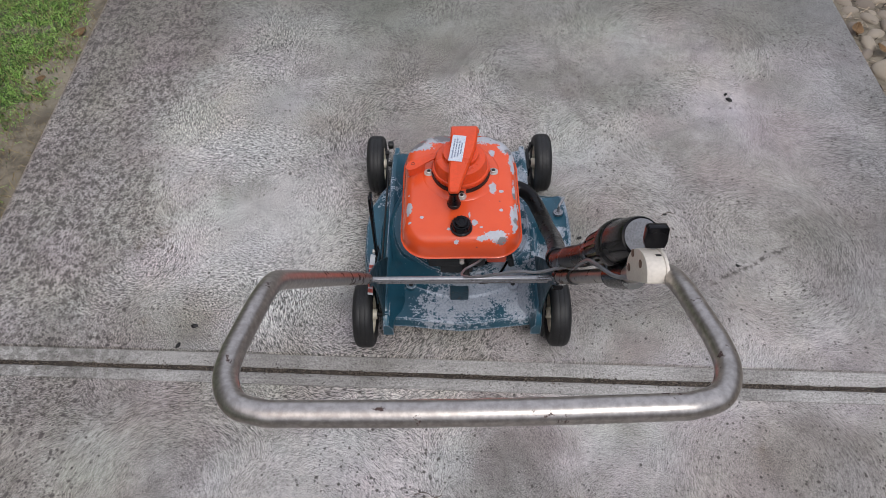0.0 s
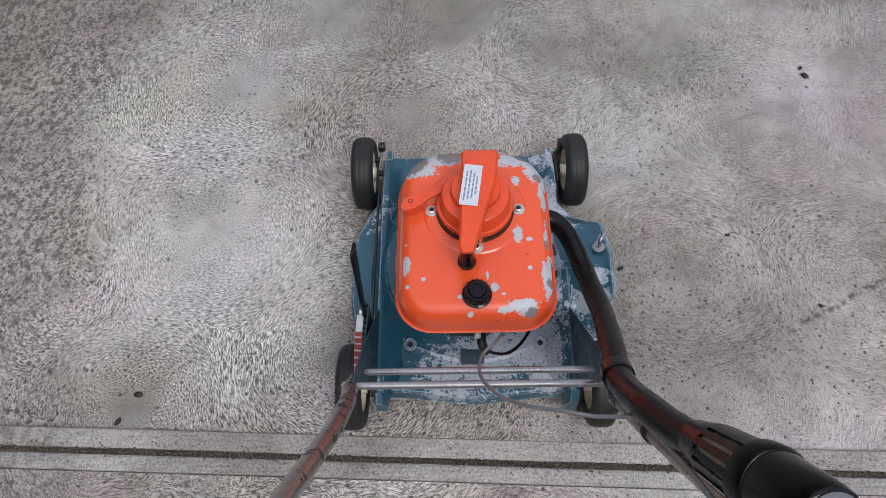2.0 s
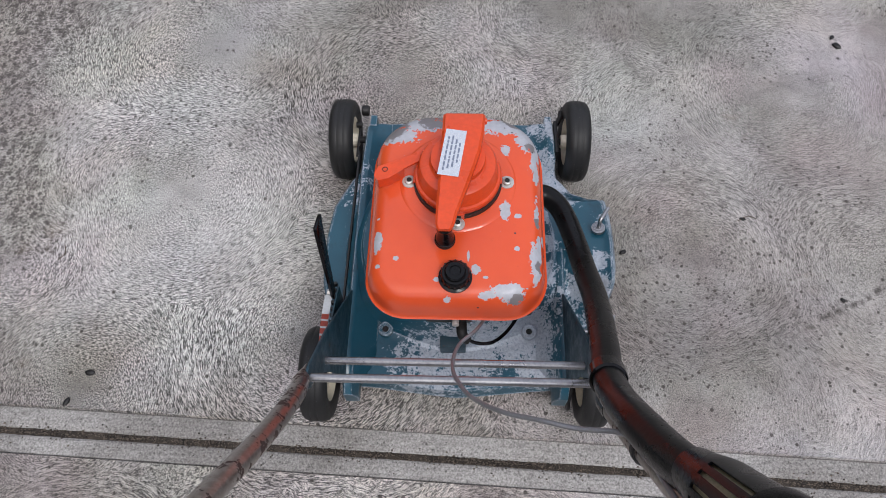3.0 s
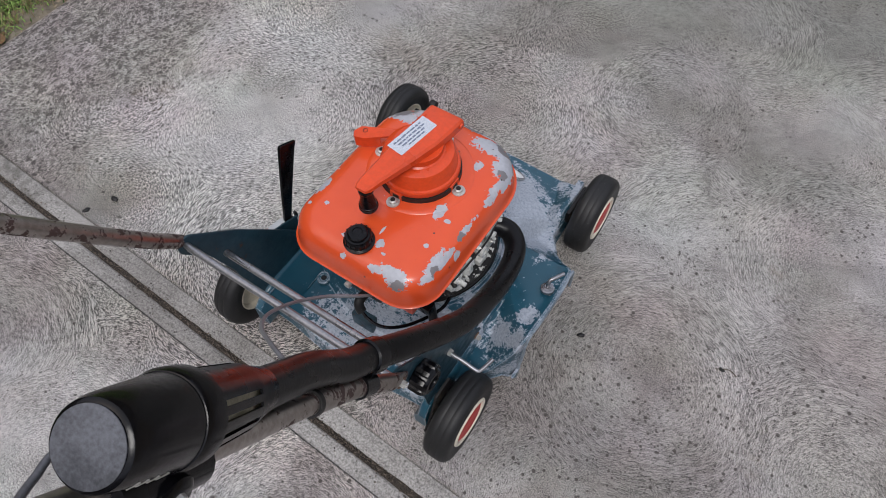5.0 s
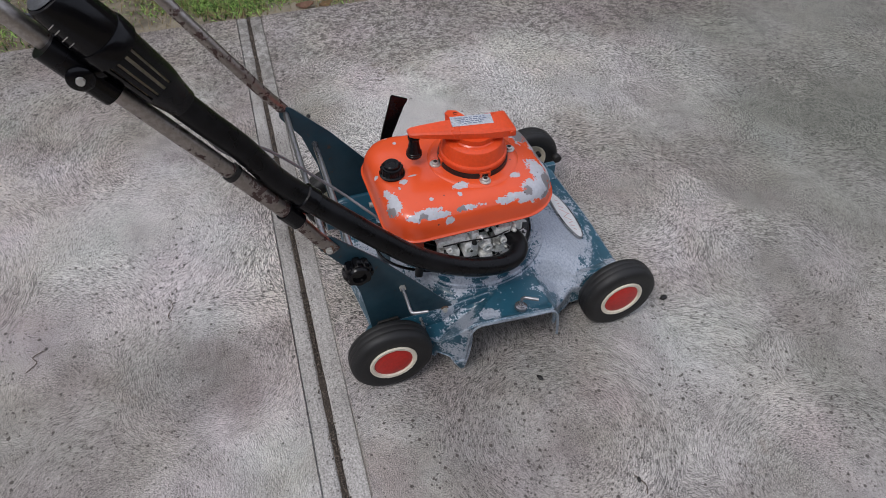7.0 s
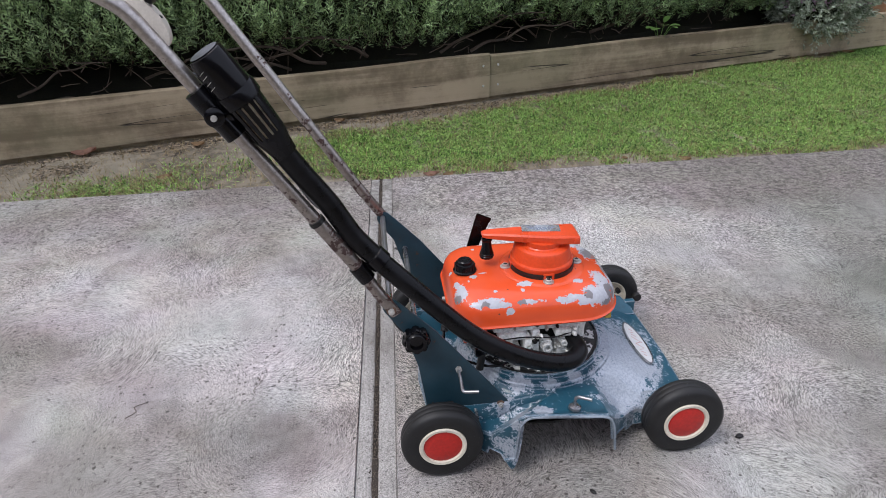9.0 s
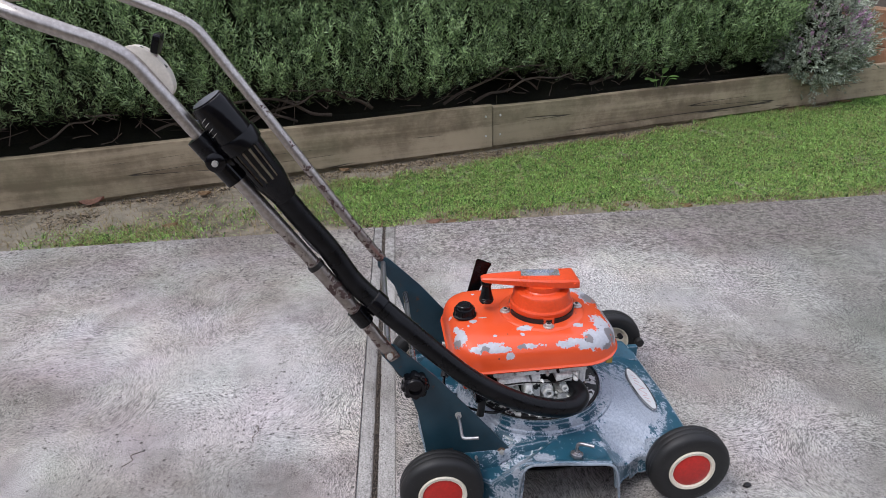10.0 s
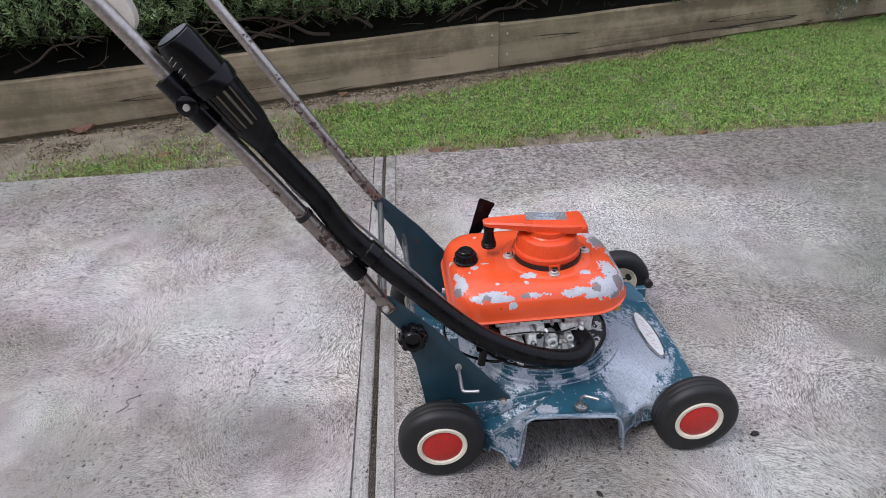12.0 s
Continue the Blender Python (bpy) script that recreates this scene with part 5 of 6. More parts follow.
    def rib(s, y0, y1, top):
        """A long raised side rail with a sloping inner face."""
        m = bmesh.new()
        n = 22
        rings = []
        for k in range(n + 1):
            y = y0 + (y1 - y0) * k / n
            end = step(k, 0, 1.5) * step(n - k, 0, 1.2)
            zt = top(y) * (0.75 + 0.25 * end)
            low = 0.03 + 0.02 * (1 - step(y, y0, y0 + 0.05)) + (0.075 * step(y, 0.1, 0.14) if s > 0 else 0.0) if y0 < 0 else 0.04
            tuck = 0.028 * (1 - step(y, -0.015, 0.03)) if y0 < 0 else 0.0
            sec = ((0.206, low), (0.205, zt - 0.004), (0.202, zt), (0.193, zt), (0.189, zt - 0.003), (0.179 + 0.3 * tuck, 0.5 * zt + 0.045), (0.152 + tuck, max(0.082, low - 0.01)), (0.152 + tuck, max(0.05, low - 0.02)), (0.18 + 0.3 * tuck, low))
            rings.append([m.verts.new((s * x, y, z)) for x, z in sec])
        for a, b in zip(rings, rings[1:]):
            for i in range(len(a)):
                j = (i + 1) % len(a)
                m.faces.new((a[i], a[j], b[j], b[i]))
        m.faces.new(rings[0])
        m.faces.new(rings[-1][::-1])
        part("side_rail", m, TEAL, body, sharp=40)

    rib(-1, -0.042, 0.575, lambda y: 0.132 - 0.02 * step(y, 0.4, 0.57))
    rib(1, -0.042, 0.25, lambda y: 0.132 + 0.012 * step(y, 0.14, 0.25))
    rib(1, 0.46, 0.578, lambda y: 0.112 - 0.012 * step(y, 0.5, 0.57))
    # bosses with bolt holes on the rear shelf
    for x in (-0.136, 0.139):
        part("bolt_boss", lathe([(0.0145, 0.0), (0.0145, 0.011), (0.0125, 0.0125), (0.0115, 0.0115), (0.007, 0.0115), (0.006, 0.01), (0.006, 0.0)], (x, 0.089, 0.08), Z, 24), TEAL, body)
        part("bolt", lathe([(0, 0.0), (0.0058, 0.0), (0.0058, 0.008), (0, 0.008)], (x, 0.089, 0.081), Z, 10), DARK, body, "dark sunken bolt")
    # clamp plate between the bosses
    part("rear_clip", box(-0.03, 0.019, 0.047, 0.115, 0.07, 0.116, 0.004), BRACKET, body, "dark plate below the engine")
    # badge on the sloping front
    pts = [(0.086 * math.cos(t), 0.0275 * abs(math.sin(t)) ** 1.15 * (1 if math.sin(t) > 0 else -1)) for t in (2 * math.pi * k / 40 for k in range(40))]
    slope = Vector((0, 1, -0.44)).normalized()
    up = X.cross(slope)
    at = Vector((0.0, 0.522, 0.1))
    badge = part("badge", prism(pts, 0.003, lambda u, v, w: at + X * u + slope * v + up * w, 0.0008), EMBLEM, body, "faded silver lens-shaped badge with red marks")
    rim = bmesh.new()
    inner = [(0.965 * x, 0.87 * y) for x, y in pts]
    outer_low, outer, inside = ([rim.verts.new(at + X * u + slope * v + up * h) for u, v in line] for line, h in ((pts, 0.0), (pts, 0.0042), (inner, 0.0042)))
    foot = [rim.verts.new(at + X * u + slope * v + up * 0.0028) for u, v in inner]
    for k in range(40):
        j = (k + 1) % 40
        for p, q in ((outer_low, outer), (outer, inside), (inside, foot)):
            rim.faces.new((p[k], p[j], q[j], q[k]))
    part("badge_rim", rim, ROD, badge, "dull silver rim")
    for u, v, l, a in ((-0.052, 0.0, 0.012, 75), (-0.04, 0.0, 0.013, -60), (-0.027, 0.001, 0.015, 65), (-0.01, 0.002, 0.03, 58), (0.003, 0.001, 0.027, -55), (0.016, 0.0, 0.022, 60), (0.03, 0.0, 0.018, -62), (0.042, 0.0, 0.014, 85), (0.054, 0.0, 0.009, 60)):
        c, si = math.cos(radians(a)), math.sin(radians(a))
        bar = [(u + c * x - si * y, v + si * x + c * y) for x, y in ((-l / 2, -0.0009), (l / 2, -0.0009), (l / 2, 0.0009), (-l / 2, 0.0009))]
        part("mark", prism(bar, 0.0005, lambda p, q, w: at + X * p + slope * q + up * (w + 0.0031)), PINK, badge)
    # bent steel catch on the chute
    catch = part("chute_catch", lathe([(0, -0.004), (0.0132, -0.004), (0.0132, 0.002), (0.009, 0.0032), (0.009, 0.0045), (0.0055, 0.0055), (0.0055, 0.0085), (0, 0.009)], (0.271, 0.277, 0.161), (-0.12, 0.12, 1), 18), ROD, body, "bent steel catch rod on a washer")
    part("catch_rod", sweep(curve([(0.271, 0.277, 0.16), (0.27, 0.277, 0.18), (0.271, 0.281, 0.1865), (0.276, 0.288, 0.189), (0.287, 0.306, 0.19)], 5), 0.0036, 10), ROD, catch)
    # tapered foot at the rear end of the chute
    part("chute_foot", prism([(0.126, 0.052), (0.157, 0.052), (0.15, 0.024), (0.142, 0.022)], 0.006, lambda u, v, w: Vector((0.2865 + w, u, v)), 0.0015), TEAL, body)
    lip = [(0.2885, 0.15, 0.03), (0.29, 0.152, 0.07), (0.291, 0.156, 0.12), (0.2915, 0.1625, 0.147), (0.292, 0.176, 0.1605), (0.294, 0.2, 0.1625), (0.2955, 0.25, 0.159), (0.294, 0.3, 0.1515), (0.291, 0.335, 0.1445), (0.29, 0.352, 0.133), (0.2885, 0.362, 0.105), (0.286, 0.37, 0.045)]
    part("mouth_lip", sweep(curve(lip, 6), 0.003, 8), LIP, body, "pale worn lip round the chute mouth")
    # raised bosses at the front ends of the rails
    for x, w in ((-0.193, 0.008), (0.194, 0.008)):
        part("front_boss", box(x - w, x + w, 0.56, 0.589, 0.05, 0.1, 0.004), TEAL, body)
    return body


def ring_outline(x0, x1, y0, y1, r_rear, r_front, n=10):
    pts = arc(x1 - r_front, y1 - r_front, r_front, 0, 90, n) + arc(x0 + r_front, y1 - r_front, r_front, 90, 180, n)
    return pts + arc(x0 + r_rear, y0 + r_rear, r_rear, 180, 270, n) + arc(x1 - r_rear, y0 + r_rear, r_rear, 270, 360, n)


def tank():
    bm = bmesh.new()
    levels = [(-0.001, 0.2855), (0.001, 0.2865), (0.0015, 0.289), (-0.0015, 0.2905), (-0.003, 0.2935), (-0.004, 0.303), (-0.0062, 0.317), (-0.0095, 0.327), (-0.0155, 0.3365), (-0.0245, 0.343), (-0.036, 0.3465), (-0.052, 0.348), (-0.075, 0.3495)]
    rings = []
    for off, z in levels:
        pts = ring_outline(-0.1495 - off, 0.1485 + off, 0.0395 - off, 0.423 + off, max(0.07 + off * 0.7, 0.012), max(0.1 + off * 0.7, 0.012))
        ring = []
        for x, y in pts:
            fall = 0.007 * step(y, 0.33, 0.43) * step(z, 0.295, 0.34)
            ring.append(bm.verts.new((x, y, z - fall)))
        rings.append(ring)
    for a, b in zip(rings, rings[1:]):
        for k in range(len(a)):
            j = (k + 1) % len(a)
            bm.faces.new((a[k], a[j], b[j], b[k]))
    bm.faces.new(rings[-1])
    bm.faces.new(rings[0][::-1])
    cowl = part("tank_cowl", bm, ORANGE, mower, "orange metal tank cowl chipped to grey primer", sharp=60)
    # pressed step round the starter
    part("starter_seat", lathe([(0.098, 0.0), (0.094, 0.0035), (0.088, 0.0045), (0.0, 0.0045)], (0.0, 0.262, 0.3475), Z, 48), ORANGE, cowl, sharp=60)
    # solid dark disc, the shade of the gap below the starter as colour
    part("starter_shade_disc", lathe([(0.074, 0.0), (0.074, 0.012), (0.0, 0.012)], (0.0, 0.262, 0.35), Z, 40), DARK, cowl, "dark disc in place of the shaded gap under the starter")
    for x, y in ((-0.081, 0.258), (0.082, 0.259), (0.001, 0.179), (0.002, 0.345)):
        s = part("cowl_screw", lathe([(0, 0.0), (0.012, 0.0), (0.012, 0.002), (0.0075, 0.0025), (0.0072, 0.0068), (0.0046, 0.008), (0.004, 0.006), (0, 0.006)], (x, y, 0.3515), Z, 18), ZINC, cowl, "zinc screw on a broad washer")
        part("screw_socket", lathe([(0, 0.0), (0.0042, 0.0), (0.0042, 0.0024), (0, 0.0024)], (x, y, 0.3573), Z, 12), DARK, s)
        a = math.atan2(y - 0.262, x)
        c, si = math.cos(a), math.sin(a)
        lug = [(0.062, -0.012), (0.074, -0.0095), *arc(0.081, 0.0, 0.0105, -70, 70, 6), (0.074, 0.0095), (0.062, 0.012)]
        part("starter_lug", prism(lug, 0.0022, lambda u, v, w: Vector((u * c - v * si, 0.262 + u * si + v * c, 0.3492 + w))), STARTER, cowl)
    # fuel filler cap
    cap = part("fuel_cap", lathe([(0.0, 0.0), (0.0265, 0.0), (0.0265, 0.003), (0.0225, 0.005), (0.0225, 0.017), (0.0205, 0.02), (0.017, 0.0205), (0.0165, 0.0255), (0.0145, 0.0275), (0.009, 0.0275), (0.008, 0.026), (0.0, 0.026)], (-0.001, 0.086, 0.349), Z, 32), PLASTIC, cowl, "black plastic fuel cap")
    for k in range(16):
        a = 2 * math.pi * k / 16
        c, s = math.cos(a), math.sin(a)
        part("grip_ridge", prism([(0.0215, -0.0018), (0.0238, -0.0011), (0.0238, 0.0011), (0.0215, 0.0018)], 0.0115, lambda u, v, w: Vector((-0.001 + u * c - v * s, 0.086 + u * s + v * c, 0.3545 + w))), PLASTIC, cap)
    return cowl


def starter():
    body = [(0.0, 0.0), (0.0705, 0.0), (0.0715, 0.002), (0.0715, 0.011), (0.07, 0.0135), (0.0665, 0.0145), (0.0655, 0.0165), (0.0635, 0.037), (0.0605, 0.0425), (0.054, 0.0455), (0.046, 0.0465), (0.043, 0.049), (0.043, 0.06), (0.0, 0.06)]
    drum = part("starter_housing", lathe(body, (0.0, 0.262, 0.362), Z, 48), STARTER, mower, "round orange starter housing", sharp=30)
    for a in (-90, 0, 180):
        c, s = math.cos(radians(a)), math.sin(radians(a))
        part("starter_foot", prism([(0.06, -0.013), (0.0735, -0.012), (0.0735, 0.012), (0.06, 0.013)], 0.014, lambda u, v, w: Vector((u * c - v * s, 0.262 + u * s + v * c, 0.352 + w)), 0.001), STARTER, drum)
    # tapered cover arm
    m = bmesh.new()
    stations = ((0.336, -0.024, 0.043, 0.42, 0.436), (0.332, -0.0245, 0.0435, 0.42, 0.4385), (0.3, -0.0255, 0.0405, 0.42, 0.4385), (0.265, -0.027, 0.035, 0.4205, 0.4385), (0.225, -0.0285, 0.0235, 0.421, 0.438),
                (0.19, -0.03, 0.0125, 0.422, 0.437), (0.155, -0.0315, 0.001, 0.423, 0.4355), (0.135, -0.031, -0.004, 0.4245, 0.4345), (0.127, -0.027, -0.009, 0.426, 0.433))
    rings = []
    for y, xa, xb, za, zb in stations:
        r = min(0.004, (zb - za) * 0.3)
        rings.append([m.verts.new(p) for p in ((xa, y, za), (xb, y, za), (xb, y, zb - r), (xb - r, y, zb), (xa + r, y, zb), (xa, y, zb - r))])
    for a, b in zip(rings, rings[1:]):
        for i in range(6):
            j = (i + 1) % 6
            m.faces.new((a[i], a[j], b[j], b[i]))
    m.faces.new(rings[0])
    m.faces.new(rings[-1][::-1])
    arm = part("cover_arm", m, STARTER, mower, "tapered orange starter cover with a foil label")
    part("pivot_pin", lathe([(0, 0.0), (0.0055, 0.0), (0.005, 0.003), (0, 0.003)], (0.043, 0.327, 0.4285), X, 14), STARTER, arm)
    # label with four rows of print
    tilt = Vector((-0.145, -1, 0.0)).normalized()
    across = Vector((1, -0.145, 0)).normalized()
    o = Vector((-0.0085, 0.259, 0.4384))
    lab = part("label", prism([(-0.0165, -0.043), (0.0165, -0.043), (0.0165, 0.043), (-0.0165, 0.043)], 0.0006, lambda u, v, w: o + across * u - tilt * v + Z * (w + 0.0002)), FOIL, arm, "silver foil service label with faint print")
    for u, v0, v1 in ((-0.0095, -0.034, 0.034), (-0.003, -0.03, 0.031), (0.0035, -0.027, 0.026), (0.0095, -0.018, 0.02)):
        rng = random.Random(int(u * 1e5))
        v = v0
        while v < v1 - 0.004:
            l = rng.uniform(0.004, 0.011)
            a, b = v, min(v + l, v1)
            part("print_bar", prism([(u - 0.0014, a), (u + 0.0014, a), (u + 0.0014, b), (u - 0.0014, b)], 0.0003, lambda p, q, w: o + across * p - tilt * q + Z * (w + 0.0009)), INK, lab)
            v = b + 0.002
    # rope grip
    part("rope_grip", lathe([(0.0, 0.0), (0.0155, 0.0), (0.0165, 0.003), (0.0165, 0.0055), (0.0155, 0.0065), (0.016, 0.0085), (0.016, 0.0105), (0.0148, 0.0115), (0.0142, 0.015), (0.0115, 0.026), (0.0102, 0.04), (0.0125, 0.043), (0.0125, 0.049), (0.011, 0.052), (0.0, 0.053)], (-0.018, 0.139, 0.3705), Z, 24), PLASTIC, mower, "black rubber starter rope grip")
    # rope guide bracket
    strap = [(-0.04, 0.29), (-0.085, 0.269), (-0.113, 0.25), (-0.131, 0.245), (-0.138, 0.255), (-0.132, 0.272), (-0.11, 0.281), (-0.08, 0.292), (-0.045, 0.309)]
    guide = part("rope_guide", prism(strap, 0.004, lambda u, v, w: Vector((u, v, 0.3725 + w + 0.22 * max(u + 0.1, 0)))), STARTER, mower, "chipped orange rope guide bracket")
    part("guide_skirt", prism([(-0.136, 0.256), (-0.131, 0.2465), (-0.114, 0.2515), (-0.09, 0.268), (-0.092, 0.272), (-0.115, 0.256), (-0.13, 0.251), (-0.133, 0.258)], 0.023, lambda u, v, w: Vector((u, v, 0.3505 + w))), STARTER, guide)
    part("guide_hole", lathe([(0.0035, 0.0), (0.0048, 0.0), (0.0048, 0.0012), (0.0035, 0.0012), (0.0035, 0.0)], (-0.12, 0.266, 0.3768), Z, 16), DARK, guide)


def engine():
    block = part("engine", lathe([(0.0, 0.0), (0.153, 0.0), (0.153, 0.003), (0.145, 0.004), (0.112, 0.004), (0.104, 0.02), (0.1, 0.128), (0.0, 0.128)], (0, 0.25, 0.153), Z, 56), DARK, mower, "pale alloy engine under the cowl")
    part("base_flange", lathe([(0.147, 0.0), (0.148, 0.004), (0.141, 0.0055), (0.122, 0.0055), (0.12, 0.0), (0.147, 0.0)], (0, 0.25, 0.1565), Z, 56), FLANGE, block, "black flange with chipped white paint")
    rng = random.Random(11)
    for k in range(6):
        z = 0.176 + 0.016 * k
        part("cooling_fin", lathe([(0.09, 0.0), (0.114, 0.0), (0.114, 0.004), (0.09, 0.004), (0.09, 0.0)], (-0.01, 0.22, z), Z, 40), DARK, block)
    # carburettor castings on the hose side: shelves, webs, barrels and screws
    for y0, y1, z0, z1, x1 in ((0.13, 0.335, 0.262, 0.274, 0.13), (0.14, 0.2, 0.244, 0.262, 0.138), (0.215, 0.232, 0.19, 0.262, 0.135), (0.265, 0.3, 0.247, 0.265, 0.142), (0.3, 0.318, 0.195, 0.265, 0.132),
                               (0.15, 0.19, 0.19, 0.222, 0.136), (0.235, 0.262, 0.185, 0.2, 0.146), (0.27, 0.295, 0.19, 0.215, 0.14), (0.197, 0.212, 0.205, 0.25, 0.146), (0.32, 0.335, 0.23, 0.27, 0.126)):
        part("casting", box(0.098, x1, y0, y1, z0, z1, 0.003), ALLOY, block)
    for y, z, r, l, x in ((0.165, 0.233, 0.009, 0.03, 0.112), (0.208, 0.226, 0.009, 0.034, 0.112), (0.248, 0.222, 0.014, 0.036, 0.112), (0.285, 0.23, 0.009, 0.034, 0.112), (0.178, 0.206, 0.006, 0.02, 0.13), (0.31, 0.222, 0.008, 0.03, 0.112)):
        part("barrel", lathe([(0, 0.0), (r, 0.0), (r, l * 0.6), (r * 0.8, l * 0.64), (r * 0.8, l), (r * 0.45, l), (r * 0.45, l * 0.8), (0, l * 0.8)], (x, y, z), X, 18), ALLOY, block)
    for k in range(34):
        y, z, r = rng.uniform(0.135, 0.325), rng.uniform(0.185, 0.275), rng.uniform(0.0025, 0.006)
        part("casting_screw", lathe([(0, 0.0), (r, 0.0), (r, 0.008), (r * 0.6, 0.011), (0, 0.011)], (rng.uniform(0.126, 0.138), y, z), (1, rng.uniform(-0.4, 0.4), rng.uniform(-0.3, 0.5)), 9), rng.choice([ZINC, DARK, DARK, ALLOY]), block)
    part("link_rod", sweep(curve([(0.14, 0.15, 0.25), (0.146, 0.2, 0.256), (0.146, 0.26, 0.25), (0.14, 0.3, 0.256)], 5), 0.0018, 6), DARK, block)
    # orange shroud behind
    part("rear_shroud", box(0.062, 0.112, 0.066, 0.12, 0.226, 0.287, 0.006), STARTER, block, "orange shroud below the cowl")
    part("crankcase", box(-0.085, 0.06, 0.072, 0.15, 0.2, 0.286, 0.008), DARK, block)
    for x in (-0.06, -0.035, 0.028):
        part("stud", lathe([(0, 0.0), (0.005, 0.0), (0.005, 0.012), (0.003, 0.014), (0, 0.014)], (x, 0.073, 0.262), -Y, 6), BRASS, block)
    part("muffler", box(-0.055, 0.03, 0.075, 0.15, 0.165, 0.222, 0.008), DARK, block)
    part("fuel_tap", lathe([(0, 0.0), (0.006, 0.0), (0.006, 0.012), (0, 0.012)], (0.0, 0.045, 0.276), -Y, 12), ZINC, block)
    boot = part("plug_boot", sweep(curve([(0.01, 0.075, 0.212), (0.01, 0.052, 0.216), (0.011, 0.041, 0.214), (0.015, 0.036, 0.206), (0.021, 0.034, 0.2)], 5), 0.0092, 14), RUBBER, block, "black rubber spark plug boot")
    part("plug_lead", sweep(curve([(0.015, 0.037, 0.208), (0.032, 0.031, 0.196), (0.06, 0.034, 0.184), (0.085, 0.053, 0.175), (0.108, 0.085, 0.17), (0.13, 0.13, 0.172), (0.13, 0.165, 0.18)], 6), 0.0032, 8), PLASTIC, boot)
    part("lead_boot", box(0.1, 0.13, 0.09, 0.112, 0.2, 0.222, 0.005), PLASTIC, block)
    part("breather_hose", sweep(curve([(0.118, 0.108, 0.215), (0.126, 0.104, 0.19), (0.13, 0.1, 0.168)], 5), 0.0085, 12), RUBBER, block)
    part("yellow_tab", box(0.096, 0.103, 0.388, 0.402, 0.258, 0.29, 0.001), YELLOW, block)


HOSE_PATH = [(0.203, -0.252, 0.728), (0.195, -0.224, 0.68), (0.188, -0.186, 0.62), (0.188, -0.147, 0.55), (0.189, -0.107, 0.5), (0.2, -0.054, 0.447), (0.211, 0.011, 0.382), (0.217, 0.067, 0.33), (0.215, 0.127, 0.285), (0.211, 0.189, 0.25), (0.202, 0.25, 0.226), (0.188, 0.29, 0.218), (0.166, 0.312, 0.22), (0.142, 0.312, 0.224), (0.118, 0.3, 0.226)]


